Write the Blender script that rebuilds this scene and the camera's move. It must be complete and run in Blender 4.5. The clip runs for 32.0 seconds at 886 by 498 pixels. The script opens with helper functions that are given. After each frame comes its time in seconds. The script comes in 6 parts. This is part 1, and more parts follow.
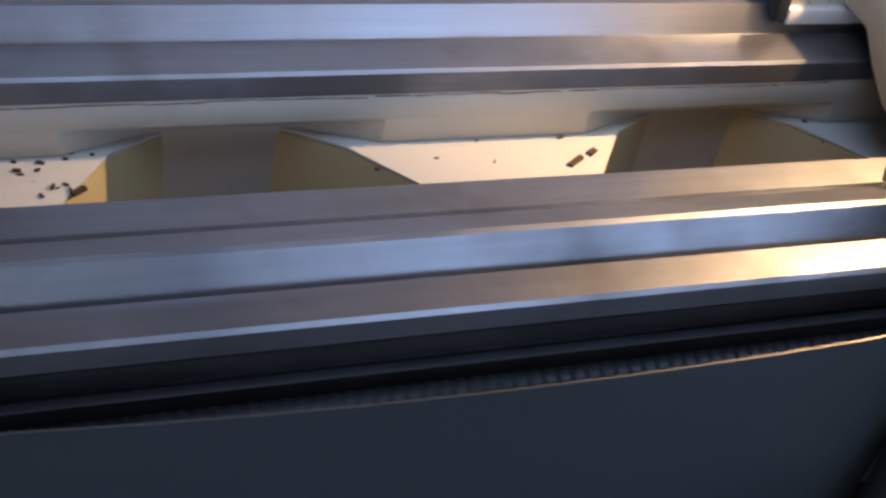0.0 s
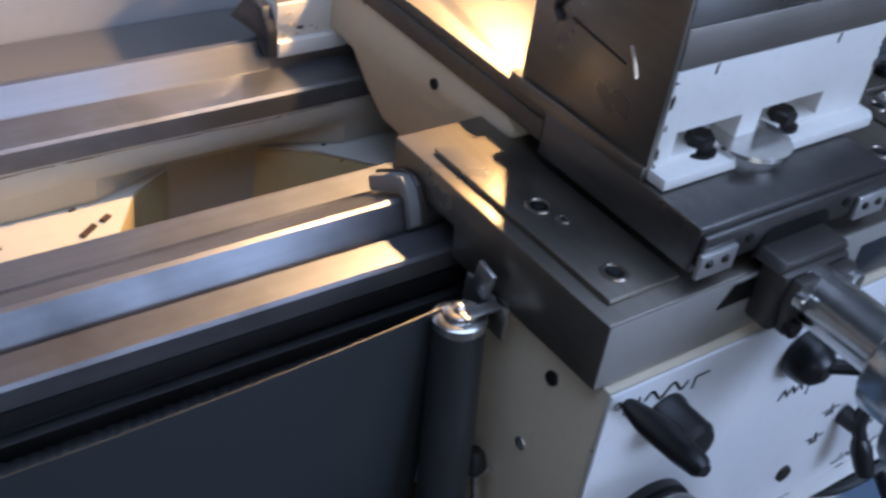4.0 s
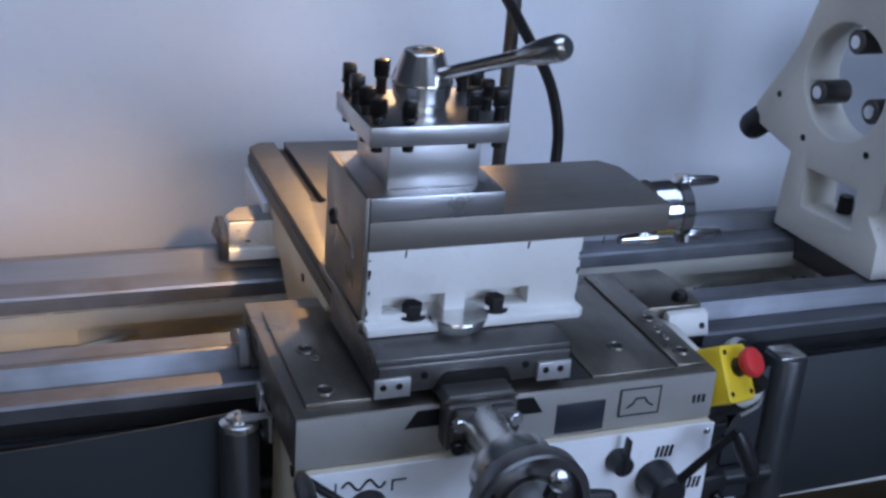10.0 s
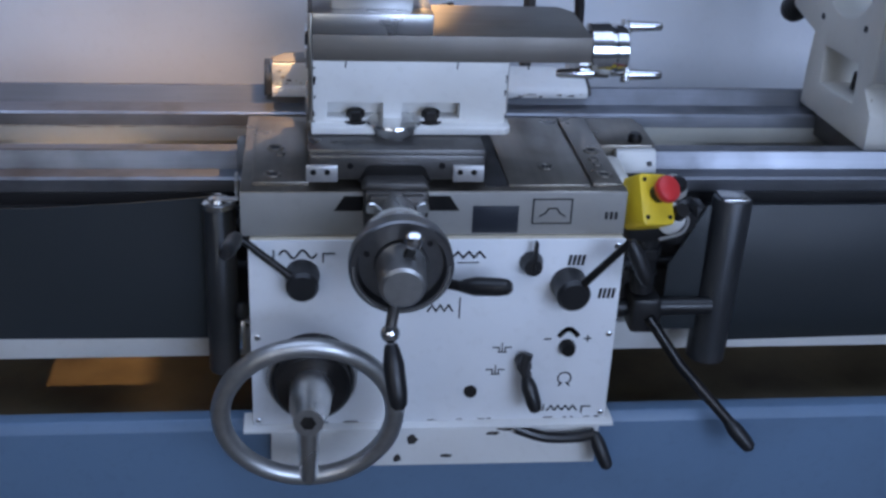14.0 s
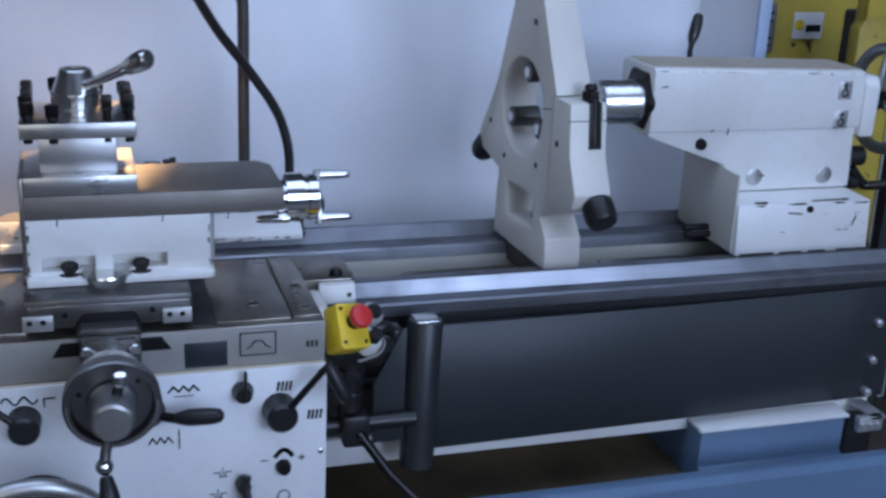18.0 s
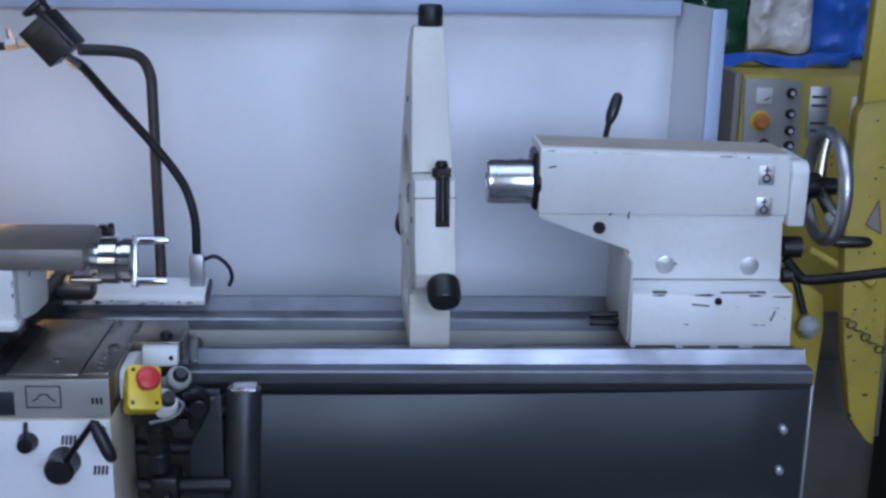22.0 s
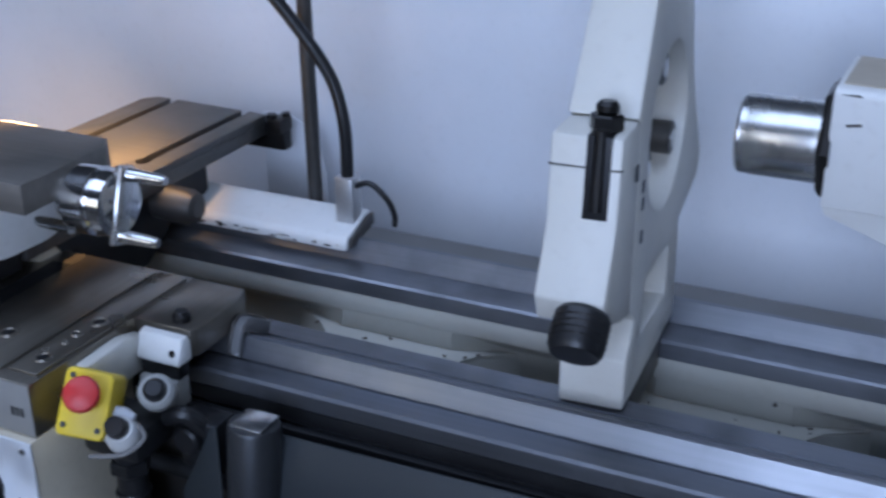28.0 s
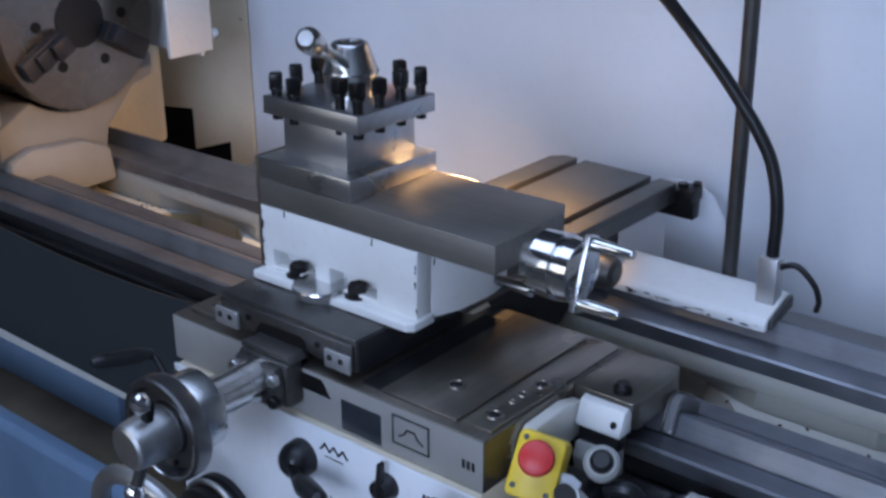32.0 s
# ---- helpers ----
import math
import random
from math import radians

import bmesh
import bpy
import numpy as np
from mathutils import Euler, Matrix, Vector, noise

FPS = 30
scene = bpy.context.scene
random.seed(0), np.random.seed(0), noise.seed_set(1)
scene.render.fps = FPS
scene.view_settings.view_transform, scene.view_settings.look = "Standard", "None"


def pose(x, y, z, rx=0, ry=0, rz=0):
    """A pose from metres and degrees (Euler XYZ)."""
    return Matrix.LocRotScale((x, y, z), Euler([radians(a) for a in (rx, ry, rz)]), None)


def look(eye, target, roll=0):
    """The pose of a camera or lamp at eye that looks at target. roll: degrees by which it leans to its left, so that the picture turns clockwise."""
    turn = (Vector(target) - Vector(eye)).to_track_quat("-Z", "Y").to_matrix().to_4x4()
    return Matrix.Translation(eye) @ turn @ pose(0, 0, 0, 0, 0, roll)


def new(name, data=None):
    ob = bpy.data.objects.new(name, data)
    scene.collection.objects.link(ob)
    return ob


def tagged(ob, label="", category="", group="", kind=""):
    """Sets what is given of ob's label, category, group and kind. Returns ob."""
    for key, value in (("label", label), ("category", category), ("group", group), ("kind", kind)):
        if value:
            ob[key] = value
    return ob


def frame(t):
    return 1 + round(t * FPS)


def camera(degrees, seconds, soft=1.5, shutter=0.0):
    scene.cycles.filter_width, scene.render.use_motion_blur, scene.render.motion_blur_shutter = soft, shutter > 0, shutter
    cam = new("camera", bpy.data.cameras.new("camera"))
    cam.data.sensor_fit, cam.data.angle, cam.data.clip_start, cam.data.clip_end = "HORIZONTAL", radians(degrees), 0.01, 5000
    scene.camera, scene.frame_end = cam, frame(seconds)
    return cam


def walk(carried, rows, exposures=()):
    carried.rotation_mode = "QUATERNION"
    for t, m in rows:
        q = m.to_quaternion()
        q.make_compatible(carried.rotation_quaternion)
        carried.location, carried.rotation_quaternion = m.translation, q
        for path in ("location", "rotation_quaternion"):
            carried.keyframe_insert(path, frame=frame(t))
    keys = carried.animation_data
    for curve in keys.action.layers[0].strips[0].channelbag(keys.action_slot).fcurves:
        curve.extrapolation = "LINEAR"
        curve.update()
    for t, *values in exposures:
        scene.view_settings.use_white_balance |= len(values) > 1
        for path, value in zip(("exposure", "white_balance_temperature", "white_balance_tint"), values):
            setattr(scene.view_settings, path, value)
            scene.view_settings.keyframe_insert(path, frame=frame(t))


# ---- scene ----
cam = camera(40.49, 32.0, soft=2.8, shutter=0.4)

PATH = [
    (0, (-0.7542, -0.3542, 1.5285), (-0.1525, 0.8742, 0.3585), 13.26),
    (0.5, (-0.7289, -0.3603, 1.5314), (-0.0908, 0.8608, 0.3732), 12.87),
    (1, (-0.7010, -0.3744, 1.5440), (-0.0295, 0.8410, 0.3986), 12.08),
    (1.5, (-0.6844, -0.3826, 1.5486), (0.0430, 0.8169, 0.4208), 11.78),
    (2, (-0.6628, -0.3912, 1.5496), (0.1099, 0.7933, 0.4360), 11.44),
    (2.5, (-0.6404, -0.3991, 1.5548), (0.1872, 0.7577, 0.4517), 11.13),
    (3, (-0.6212, -0.4067, 1.5581), (0.2480, 0.7317, 0.4679), 10.74),
    (3.5, (-0.6059, -0.4246, 1.5626), (0.3069, 0.6924, 0.4859), 10.48),
    (4, (-0.5800, -0.4562, 1.5732), (0.3778, 0.6411, 0.5156), 9.74),
    (4.5, (-0.5654, -0.4799, 1.5807), (0.4410, 0.5940, 0.5445), 9.89),
    (6.5, (-0.5211, -0.5684, 1.6457), (0.5451, 0.5823, 0.7630), 6.50),
    (7, (-0.5575, -0.6409, 1.6645), (0.5323, 0.5216, 0.8274), 5.69),
    (7.5, (-0.5874, -0.7329, 1.6819), (0.4817, 0.4833, 0.8958), 5.57),
    (8, (-0.6193, -0.8257, 1.6988), (0.4248, 0.4221, 0.9288), 5.93),
    (8.5, (-0.5833, -0.8743, 1.7109), (0.4227, 0.4144, 0.9577), 5.27),
    (9, (-0.4486, -0.9323, 1.7060), (0.4182, 0.4544, 0.9539), 5.96),
    (9.5, (-0.3204, -1.0260, 1.7066), (0.3732, 0.4655, 0.9609), 6.04),
    (10, (-0.2782, -1.1176, 1.7086), (0.3262, 0.4299, 0.9976), 4.54),
    (10.5, (-0.2281, -1.2339, 1.7132), (0.2890, 0.3483, 1.0110), 4.12),
    (11, (-0.1371, -1.3421, 1.7173), (0.2509, 0.2763, 1.0194), 3.69),
    (11.5, (-0.0117, -1.3203, 1.6982), (0.2466, 0.2966, 0.9438), 2.65),
    (12, (0.0928, -1.3086, 1.6798), (0.2533, 0.3081, 0.9005), 2.96),
    (12.5, (0.1147, -1.3204, 1.6715), (0.2431, 0.2887, 0.8711), 2.37),
    (13, (0.1018, -1.3890, 1.6659), (0.2495, 0.2206, 0.8698), 1.91),
    (13.5, (0.0926, -1.4554, 1.6671), (0.2701, 0.1437, 0.8568), 2.31),
    (15.5, (0.0930, -1.6322, 1.6043), (0.3579, 0.0146, 0.9389), 2.74),
    (16, (0.1150, -1.6498, 1.6315), (0.4186, -0.0038, 0.9840), 2.79),
    (16.5, (0.1352, -1.6671, 1.6587), (0.4893, -0.0212, 1.0347), 3.17),
    (17, (0.1496, -1.6787, 1.6913), (0.5697, -0.0437, 1.0742), 3.27),
    (17.5, (0.1597, -1.6942, 1.7195), (0.6407, -0.0704, 1.1098), 3.36),
    (18, (0.1819, -1.7182, 1.7380), (0.6970, -0.0987, 1.1447), 2.75),
    (18.5, (0.2019, -1.7329, 1.7388), (0.7678, -0.1242, 1.1628), 2.24),
    (19, (0.2116, -1.7462, 1.7474), (0.8017, -0.1378, 1.1953), 2.02),
    (19.5, (0.2193, -1.7600, 1.7714), (0.8109, -0.1415, 1.2513), 1.95),
    (20, (0.2580, -1.7854, 1.7926), (0.8378, -0.1530, 1.3037), 2.14),
    (20.5, (0.4385, -1.7800, 1.7925), (0.8948, -0.1096, 1.3011), 0.68),
    (21, (0.7064, -1.7682, 1.7646), (1.0001, -0.0653, 1.2608), 1.86),
    (21.5, (0.8285, -1.8004, 1.7618), (1.0271, -0.0885, 1.2420), 0.71),
    (22, (0.9931, -1.8469, 1.7385), (1.0750, -0.1149, 1.2555), 1.04),
    (22.5, (1.1600, -1.8029, 1.7309), (1.1380, -0.0718, 1.2379), 0.14),
    (23, (1.3950, -1.6000, 1.7158), (1.2855, 0.1185, 1.2098), 1.10),
    (23.5, (1.4300, -1.4460, 1.7020), (1.3490, 0.2640, 1.1440), 0.65),
    (24, (1.4123, -1.2625, 1.6944), (1.3907, 0.4399, 1.1101), 0.70),
    (24.5, (1.3950, -1.1050, 1.7000), (1.4440, 0.5880, 1.0880), -0.20),
    (26.5, (1.5615, -0.7613, 1.6658), (1.0798, 0.8106, 0.9329), -2.30),
    (27, (1.5237, -0.7722, 1.6637), (0.9746, 0.7758, 0.9273), -1.74),
    (27.5, (1.4750, -0.8072, 1.6657), (0.8524, 0.7110, 0.9257), -0.90),
    (28, (1.4395, -0.8203, 1.6639), (0.7231, 0.6581, 0.9282), -0.61),
    (28.5, (1.4028, -0.8261, 1.6694), (0.5842, 0.6011, 0.9393), -0.69),
    (29, (1.3913, -0.8352, 1.6724), (0.4711, 0.5383, 0.9607), -0.99),
    (29.5, (1.3751, -0.8472, 1.6676), (0.3904, 0.4866, 0.9666), -1.06),
    (30, (1.3478, -0.8642, 1.6814), (0.3312, 0.4450, 0.9796), -0.44),
    (30.5, (1.3141, -0.8858, 1.6934), (0.2747, 0.4167, 1.0130), -0.22),
    (31, (1.2765, -0.9098, 1.7031), (0.2093, 0.3812, 1.0440), -0.68),
    (31.5, (1.2694, -0.9169, 1.7083), (0.1661, 0.3528, 1.0676), -0.88),
    (32, (1.2411, -0.9169, 1.6992), (0.1774, 0.3684, 1.0234), -0.29),
]
walk(cam, [(t, look(e, g, r)) for t, e, g, r in PATH],
     exposures=[(0, 0.24), (4, 0.18), (8, 0.10), (10, 0.0), (13.5, 0.0), (15.5, -0.32), (16.5, -0.32), (18, 0.0), (19, 0.16), (20, 0.16), (21.5, 0.05), (24, 0.0), (27, 0.08), (28.5, 0.16), (32, 0.08)])

# ---- light and world ----
world = bpy.data.worlds.new("workshop_sky")
scene.world = world
world.use_nodes = True
wn = world.node_tree.nodes
sky = wn.new("ShaderNodeTexSky")
sky.sky_type, sky.sun_disc = "NISHITA", False
sky.sun_elevation, sky.sun_rotation = radians(28), radians(200)
world.node_tree.links.new(sky.outputs["Color"], wn["Background"].inputs["Color"])
wn["Background"].inputs["Strength"].default_value = 0.1


def area(name, eye, target, w, h, power, color):
    data = bpy.data.lights.new(name, "AREA")
    data.shape, data.size, data.size_y, data.energy, data.color = "RECTANGLE", w, h, power, color
    ob = new(name, data)
    ob.matrix_world = look(eye, target)
    return ob


DAY = (0.50, 0.65, 1.0)
# Unseen daylight lamps; the roof one is widened to brighten the ways.
area("window_daylight", (-2.2, -4.35, 2.45), (-2.2, 0, 1.5), 2.8, 2.2, 12, DAY)
area("window_daylight", (2.0, -4.35, 2.45), (2.0, 0, 1.5), 2.8, 2.2, 150, DAY)
area("roof_daylight", (0.2, -0.75, 4.35), (0.2, -0.4, 0), 5.2, 2.3, 90, DAY)

LAMP_AT, LAMP_TO = (0.312, 0.490, 1.462), (-0.06, 0.38, 0.95)
ld = bpy.data.lights.new("work_lamp_bulb", "SPOT")
ld.energy, ld.color, ld.spot_size, ld.spot_blend, ld.shadow_soft_size = 57, (1.0, 0.60, 0.28), radians(102), 1.0, 0.018
lamp_ob = new("work_lamp_bulb", ld)
lamp_ob.matrix_world = look(LAMP_AT, LAMP_TO)


# ---- materials ----
def node_mat(name):
    m = bpy.data.materials.new(name)
    m.use_nodes = True
    return m, m.node_tree.nodes, m.node_tree.links, m.node_tree.nodes["Principled BSDF"]


def noise_tex(n, l, scale, detail=4, stretch=(1, 1, 1)):
    co = n.new("ShaderNodeTexCoord")
    mp = n.new("ShaderNodeMapping")
    mp.inputs["Scale"].default_value = stretch
    tx = n.new("ShaderNodeTexNoise")
    tx.inputs["Scale"].default_value, tx.inputs["Detail"].default_value = scale, detail
    l.new(co.outputs["Object"], mp.inputs["Vector"])
    l.new(mp.outputs["Vector"], tx.inputs["Vector"])
    return tx.outputs["Fac"]


def ramp(n, l, fac, a, b, c0, c1):
    r = n.new("ShaderNodeValToRGB")
    r.color_ramp.elements[0].position, r.color_ramp.elements[1].position = a, b
    r.color_ramp.elements[0].color, r.color_ramp.elements[1].color = (*c0, 1), (*c1, 1)
    l.new(fac, r.inputs["Fac"])
    return r.outputs["Color"]


def mix(n, l, fac, a, b):
    m = n.new("ShaderNodeMix")
    m.data_type = "RGBA"
    l.new(fac, m.inputs[0])
    for sock, v in ((m.inputs[6], a), (m.inputs[7], b)):
        if isinstance(v, tuple):
            sock.default_value = (*v, 1)
        else:
            l.new(v, sock)
    return m.outputs[2]


def bump(n, l, b, fac, strength, dist=0.001):
    bp = n.new("ShaderNodeBump")
    bp.inputs["Strength"].default_value, bp.inputs["Distance"].default_value = strength, dist
    l.new(fac, bp.inputs["Height"])
    l.new(bp.outputs["Normal"], b.inputs["Normal"])


def paint(name, col, rough=0.4, dirt=None, amount=0.35, chips=None, chip_level=0.69, grain=0.15):
    """Enamel on cast iron or sheet: large stains, fine orange peel, and chips of bare metal."""
    m, n, l, b = node_mat(name)
    dirt = dirt or tuple(c * 0.6 for c in col)
    big = noise_tex(n, l, 5, 6)
    c = mix(n, l, ramp(n, l, big, 0.45, 0.75, (0, 0, 0), (amount,) * 3), col, dirt)
    fine = noise_tex(n, l, 70, 3)
    c = mix(n, l, ramp(n, l, fine, 0.55, 0.8, (0, 0, 0), (0.18,) * 3), c, dirt)
    if chips:
        ch = noise_tex(n, l, 16, 8)
        c = mix(n, l, ramp(n, l, ch, chip_level, chip_level + 0.015, (0, 0, 0), (1, 1, 1)), c, chips)
    l.new(c, b.inputs["Base Color"])
    l.new(ramp(n, l, big, 0.3, 0.8, (rough - 0.06,) * 3, (rough + 0.16,) * 3), b.inputs["Roughness"])
    bump(n, l, b, noise_tex(n, l, 180, 2), grain)
    return m


def metal(name, col, rough=0.3, stretch=(1, 1, 1), scale=60, spread=0.12, stain=(0.16, 0.13, 0.11), stain_amount=0.45, metallic=1.0, relief=0.12):
    """Machined steel: grinding marks along one way, oily stains on top."""
    m, n, l, b = node_mat(name)
    big = noise_tex(n, l, 7, 6)
    lines = noise_tex(n, l, scale, 3, stretch)
    c = mix(n, l, ramp(n, l, lines, 0.3, 0.75, (0, 0, 0), (0.35,) * 3), col, tuple(v * 0.6 for v in col))
    c = mix(n, l, ramp(n, l, big, 0.5, 0.78, (0, 0, 0), (stain_amount,) * 3), c, stain)
    l.new(c, b.inputs["Base Color"])
    b.inputs["Metallic"].default_value = metallic
    l.new(ramp(n, l, big, 0.3, 0.75, (max(rough - spread, 0.03),) * 3, (rough + spread,) * 3), b.inputs["Roughness"])
    bump(n, l, b, lines, relief, 0.0006)
    return m


def plastic(name, col, rough=0.35, grain=0.1, size=22, spread=0.085, gloss=0.5):
    m, n, l, b = node_mat(name)
    f = noise_tex(n, l, size, 5)
    b.inputs["Specular IOR Level"].default_value = gloss
    l.new(mix(n, l, ramp(n, l, f, 0.4, 0.8, (0, 0, 0), (0.4,) * 3), col, tuple(c * 0.55 + 0.01 for c in col)), b.inputs["Base Color"])
    l.new(ramp(n, l, f, 0.3, 0.7, (rough + 0.035 - spread,) * 3, (rough + 0.035 + spread,) * 3), b.inputs["Roughness"])
    bump(n, l, b, noise_tex(n, l, 240, 2), grain, 0.0005)
    return m


M_WAY = metal("ground_way_steel", (0.245, 0.255, 0.280), 0.40, (0.03, 1, 1), 160, stain=(0.06, 0.06, 0.062), stain_amount=0.75, metallic=0.85)
M_CAST = metal("scraped_saddle_iron", (0.275, 0.250, 0.215), 0.36, (1, 0.06, 1), 120, stain=(0.07, 0.06, 0.05), stain_amount=0.7, metallic=0.9)
M_DARKCAST = metal("dark_scraped_iron", (0.165, 0.160, 0.155), 0.38, (1, 0.06, 1), 120, stain=(0.06, 0.055, 0.05), stain_amount=0.6, metallic=0.9)
M_SLIDE = metal("milled_slide_steel", (0.275, 0.255, 0.230), 0.54, (0.06, 1, 1), 120, stain_amount=0.4, metallic=0.9)
M_TABLE = metal("grey_iron_table", (0.165, 0.160, 0.150), 0.55, (0.06, 1, 1), 120, stain_amount=0.4, metallic=0.9)
M_TOOL = metal("ground_tool_steel", (0.58, 0.58, 0.58), 0.36, (0.1, 1, 1), 90, stain_amount=0.25)
M_CHROME = metal("polished_chrome", (0.80, 0.80, 0.80), 0.12, (1, 1, 1), 30, 0.05, stain_amount=0.15, relief=0.02)
M_BRIGHT = metal("turned_steel", (0.74, 0.74, 0.73), 0.27, (1, 1, 0.05), 90, 0.08, stain_amount=0.2)
M_BLACKOX = metal("black_oxide_steel", (0.024, 0.023, 0.023), 0.38, (1, 1, 1), 60, metallic=0.7, stain_amount=0.2)
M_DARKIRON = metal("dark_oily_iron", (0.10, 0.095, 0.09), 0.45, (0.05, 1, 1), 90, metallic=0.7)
M_WHITE = paint("white_machine_enamel", (0.74, 0.74, 0.72), 0.38, (0.45, 0.42, 0.36), 0.3, (0.06, 0.055, 0.05), 0.73)
M_APRON = paint("white_apron_panel", (0.76, 0.77, 0.78), 0.35, (0.5, 0.5, 0.47), 0.25)
M_CREAM = paint("cream_enamel", (0.62, 0.55, 0.42), 0.42, (0.34, 0.27, 0.18), 0.4, (0.05, 0.045, 0.04), 0.72)
M_TOPS = paint("dusty_cream_top", (0.50, 0.44, 0.35), 0.6, (0.3, 0.24, 0.17), 0.5, (0.05, 0.045, 0.04), 0.70)
M_TROUGH = paint("pale_casting_paint", (0.53, 0.52, 0.465), 0.40, (0.34, 0.31, 0.23), 0.30, (0.05, 0.035, 0.03), 0.73)
# Warm light thrown back in the openings, put into the paint colour.
M_LAMPYELLOW = paint("lamp_yellow_casting_paint", (0.50, 0.415, 0.235), 0.40, (0.28, 0.20, 0.08), 0.45, (0.05, 0.035, 0.03), 0.73)
M_STEADY = paint("off_white_steady_paint", (0.66, 0.64, 0.58), 0.42, (0.45, 0.42, 0.36), 0.3)
M_BLUE = paint("blue_grey_enamel", (0.115, 0.185, 0.28), 0.4, (0.06, 0.095, 0.14), 0.4)
M_GUARD = paint("pale_grey_guard_sheet", (0.69, 0.71, 0.745), 0.36, (0.55, 0.56, 0.57), 0.3, grain=0.06)
M_GUARD_EDGE = paint("light_blue_guard_edge", (0.36, 0.44, 0.58), 0.4)
M_SHEET = plastic("dark_rubberised_sheet", (0.023, 0.028, 0.031), 0.40, 0.08, 3, 0.06, 0.5)
M_BLACK = plastic("black_plastic", (0.010, 0.010, 0.011), 0.34)
M_RUBBER = plastic("grey_wiper_felt", (0.22, 0.21, 0.20), 0.8, 0.8)
M_YELLOW = plastic("yellow_plastic", (0.80, 0.56, 0.03), 0.4)
M_RED = plastic("red_plastic", (0.62, 0.035, 0.035), 0.35)
M_ORANGE = plastic("orange_nozzle_plastic", (0.62, 0.20, 0.05), 0.4)
M_INK = plastic("black_ink", (0.007, 0.007, 0.009), 0.5, 0.0)
M_GREYINK = plastic("grey_plate_ink", (0.05, 0.055, 0.065), 0.5, 0.0)
M_ALU = metal("label_aluminium", (0.62, 0.62, 0.62), 0.4, (1, 1, 1), 200, metallic=0.8, stain_amount=0.2)
M_OCHRE = paint("worn_yellow_enamel", (0.50, 0.375, 0.055), 0.45, (0.22, 0.17, 0.05), 0.6, (0.03, 0.025, 0.02), 0.68)
M_TAN = paint("oily_tan_tray", (0.145, 0.112, 0.067), 0.30, (0.04, 0.03, 0.02), 0.8)
M_CHUCK = metal("dull_chuck_steel", (0.26, 0.24, 0.22), 0.30, (1, 1, 1), 60, stain_amount=0.5)
M_FLOOR = paint("oily_concrete_floor", (0.10, 0.085, 0.07), 0.6, (0.035, 0.03, 0.025), 0.7, grain=0.5)
M_WALL = paint("grey_workshop_plaster", (0.30, 0.31, 0.32), 0.7, (0.2, 0.19, 0.18), 0.4, grain=0.4)
M_CEIL = paint("grey_workshop_ceiling", (0.36, 0.37, 0.39), 0.8)
M_BROWNGREY = paint("brown_grey_enamel", (0.26, 0.23, 0.19), 0.45)
M_DUSTY = paint("dusty_cream_casting", (0.25, 0.24, 0.225), 0.6, (0.13, 0.115, 0.095), 0.5, (0.05, 0.045, 0.04), 0.70)
M_TARP = plastic("blue_tarpaulin", (0.025, 0.14, 0.60), 0.35)
M_GREENBAG = plastic("green_plastic_bag", (0.012, 0.075, 0.035), 0.25)
M_BLACKBAG = plastic("black_plastic_bag", (0.012, 0.012, 0.016), 0.22)
M_PANELDARK = metal("dull_faceplate_iron", (0.045, 0.045, 0.05), 0.5, (1, 1, 1), 60, metallic=0.6)
M_RUST = paint("rusty_swarf", (0.06, 0.028, 0.015), 0.6, (0.02, 0.015, 0.012), 0.6)
# Black of dark steel parts, and of shade painted round the slides.
M_OILSHADE = plastic("black_for_oil_and_shade", (0.008, 0.008, 0.009), 0.5, 0.4)
M_SATIN = metal("satin_wheel_steel", (0.58, 0.58, 0.57), 0.42, (1, 1, 1), 80, 0.08, stain_amount=0.3)
M_DISC = metal("dull_turned_steel", (0.21, 0.21, 0.215), 0.36, (1, 1, 1), 80, 0.08, stain_amount=0.5)
M_CONE = metal("brushed_turned_steel", (0.66, 0.65, 0.63), 0.24, (1, 1, 0.04), 140, 0.07, stain_amount=0.35, relief=0.2)
M_FELT = paint("worn_wiper_felt", (0.20, 0.20, 0.20), 0.6, (0.05, 0.05, 0.05), 0.8, (0.45, 0.45, 0.44), 0.60, grain=0.8)
M_DARKRUBBER = plastic("blue_black_rubber", (0.020, 0.024, 0.032), 0.30)
M_CANISTER = metal("grey_canister_tube", (0.055, 0.058, 0.062), 0.40, (1, 1, 0.1), 90, metallic=0.6, stain_amount=0.4)
M_STRIP = paint("grey_saddle_enamel", (0.290, 0.280, 0.260), 0.42, (0.16, 0.15, 0.13), 0.35)
# Grey sheet colour with the shade behind the bed and table put in.
M_SHADESHEET = paint("shade_darkened_sheet", (0.19, 0.185, 0.18), 0.45, (0.15, 0.13, 0.11), 0.5)
M_PANEL = paint("grey_control_panel", (0.38, 0.38, 0.36), 0.45, (0.25, 0.24, 0.21), 0.4)
M_DARKMACH = paint("dark_grey_machine_enamel", (0.020, 0.020, 0.023), 0.45)


def foil_mat():
    m, n, l, b = node_mat("crumpled_clear_foil")
    b.inputs["Base Color"].default_value = (0.93, 0.88, 0.84, 1)
    b.inputs["Metallic"].default_value, b.inputs["Roughness"].default_value = 0.0, 0.22
    bump(n, l, b, noise_tex(n, l, 14, 4), 1.0, 0.03)
    return m


def glass_mat():
    m, n, l, b = node_mat("window_glass")
    b.inputs["Base Color"].default_value = (0.9, 0.95, 1, 1)
    b.inputs["Roughness"].default_value, b.inputs["Transmission Weight"].default_value = 0.02, 1.0
    return m


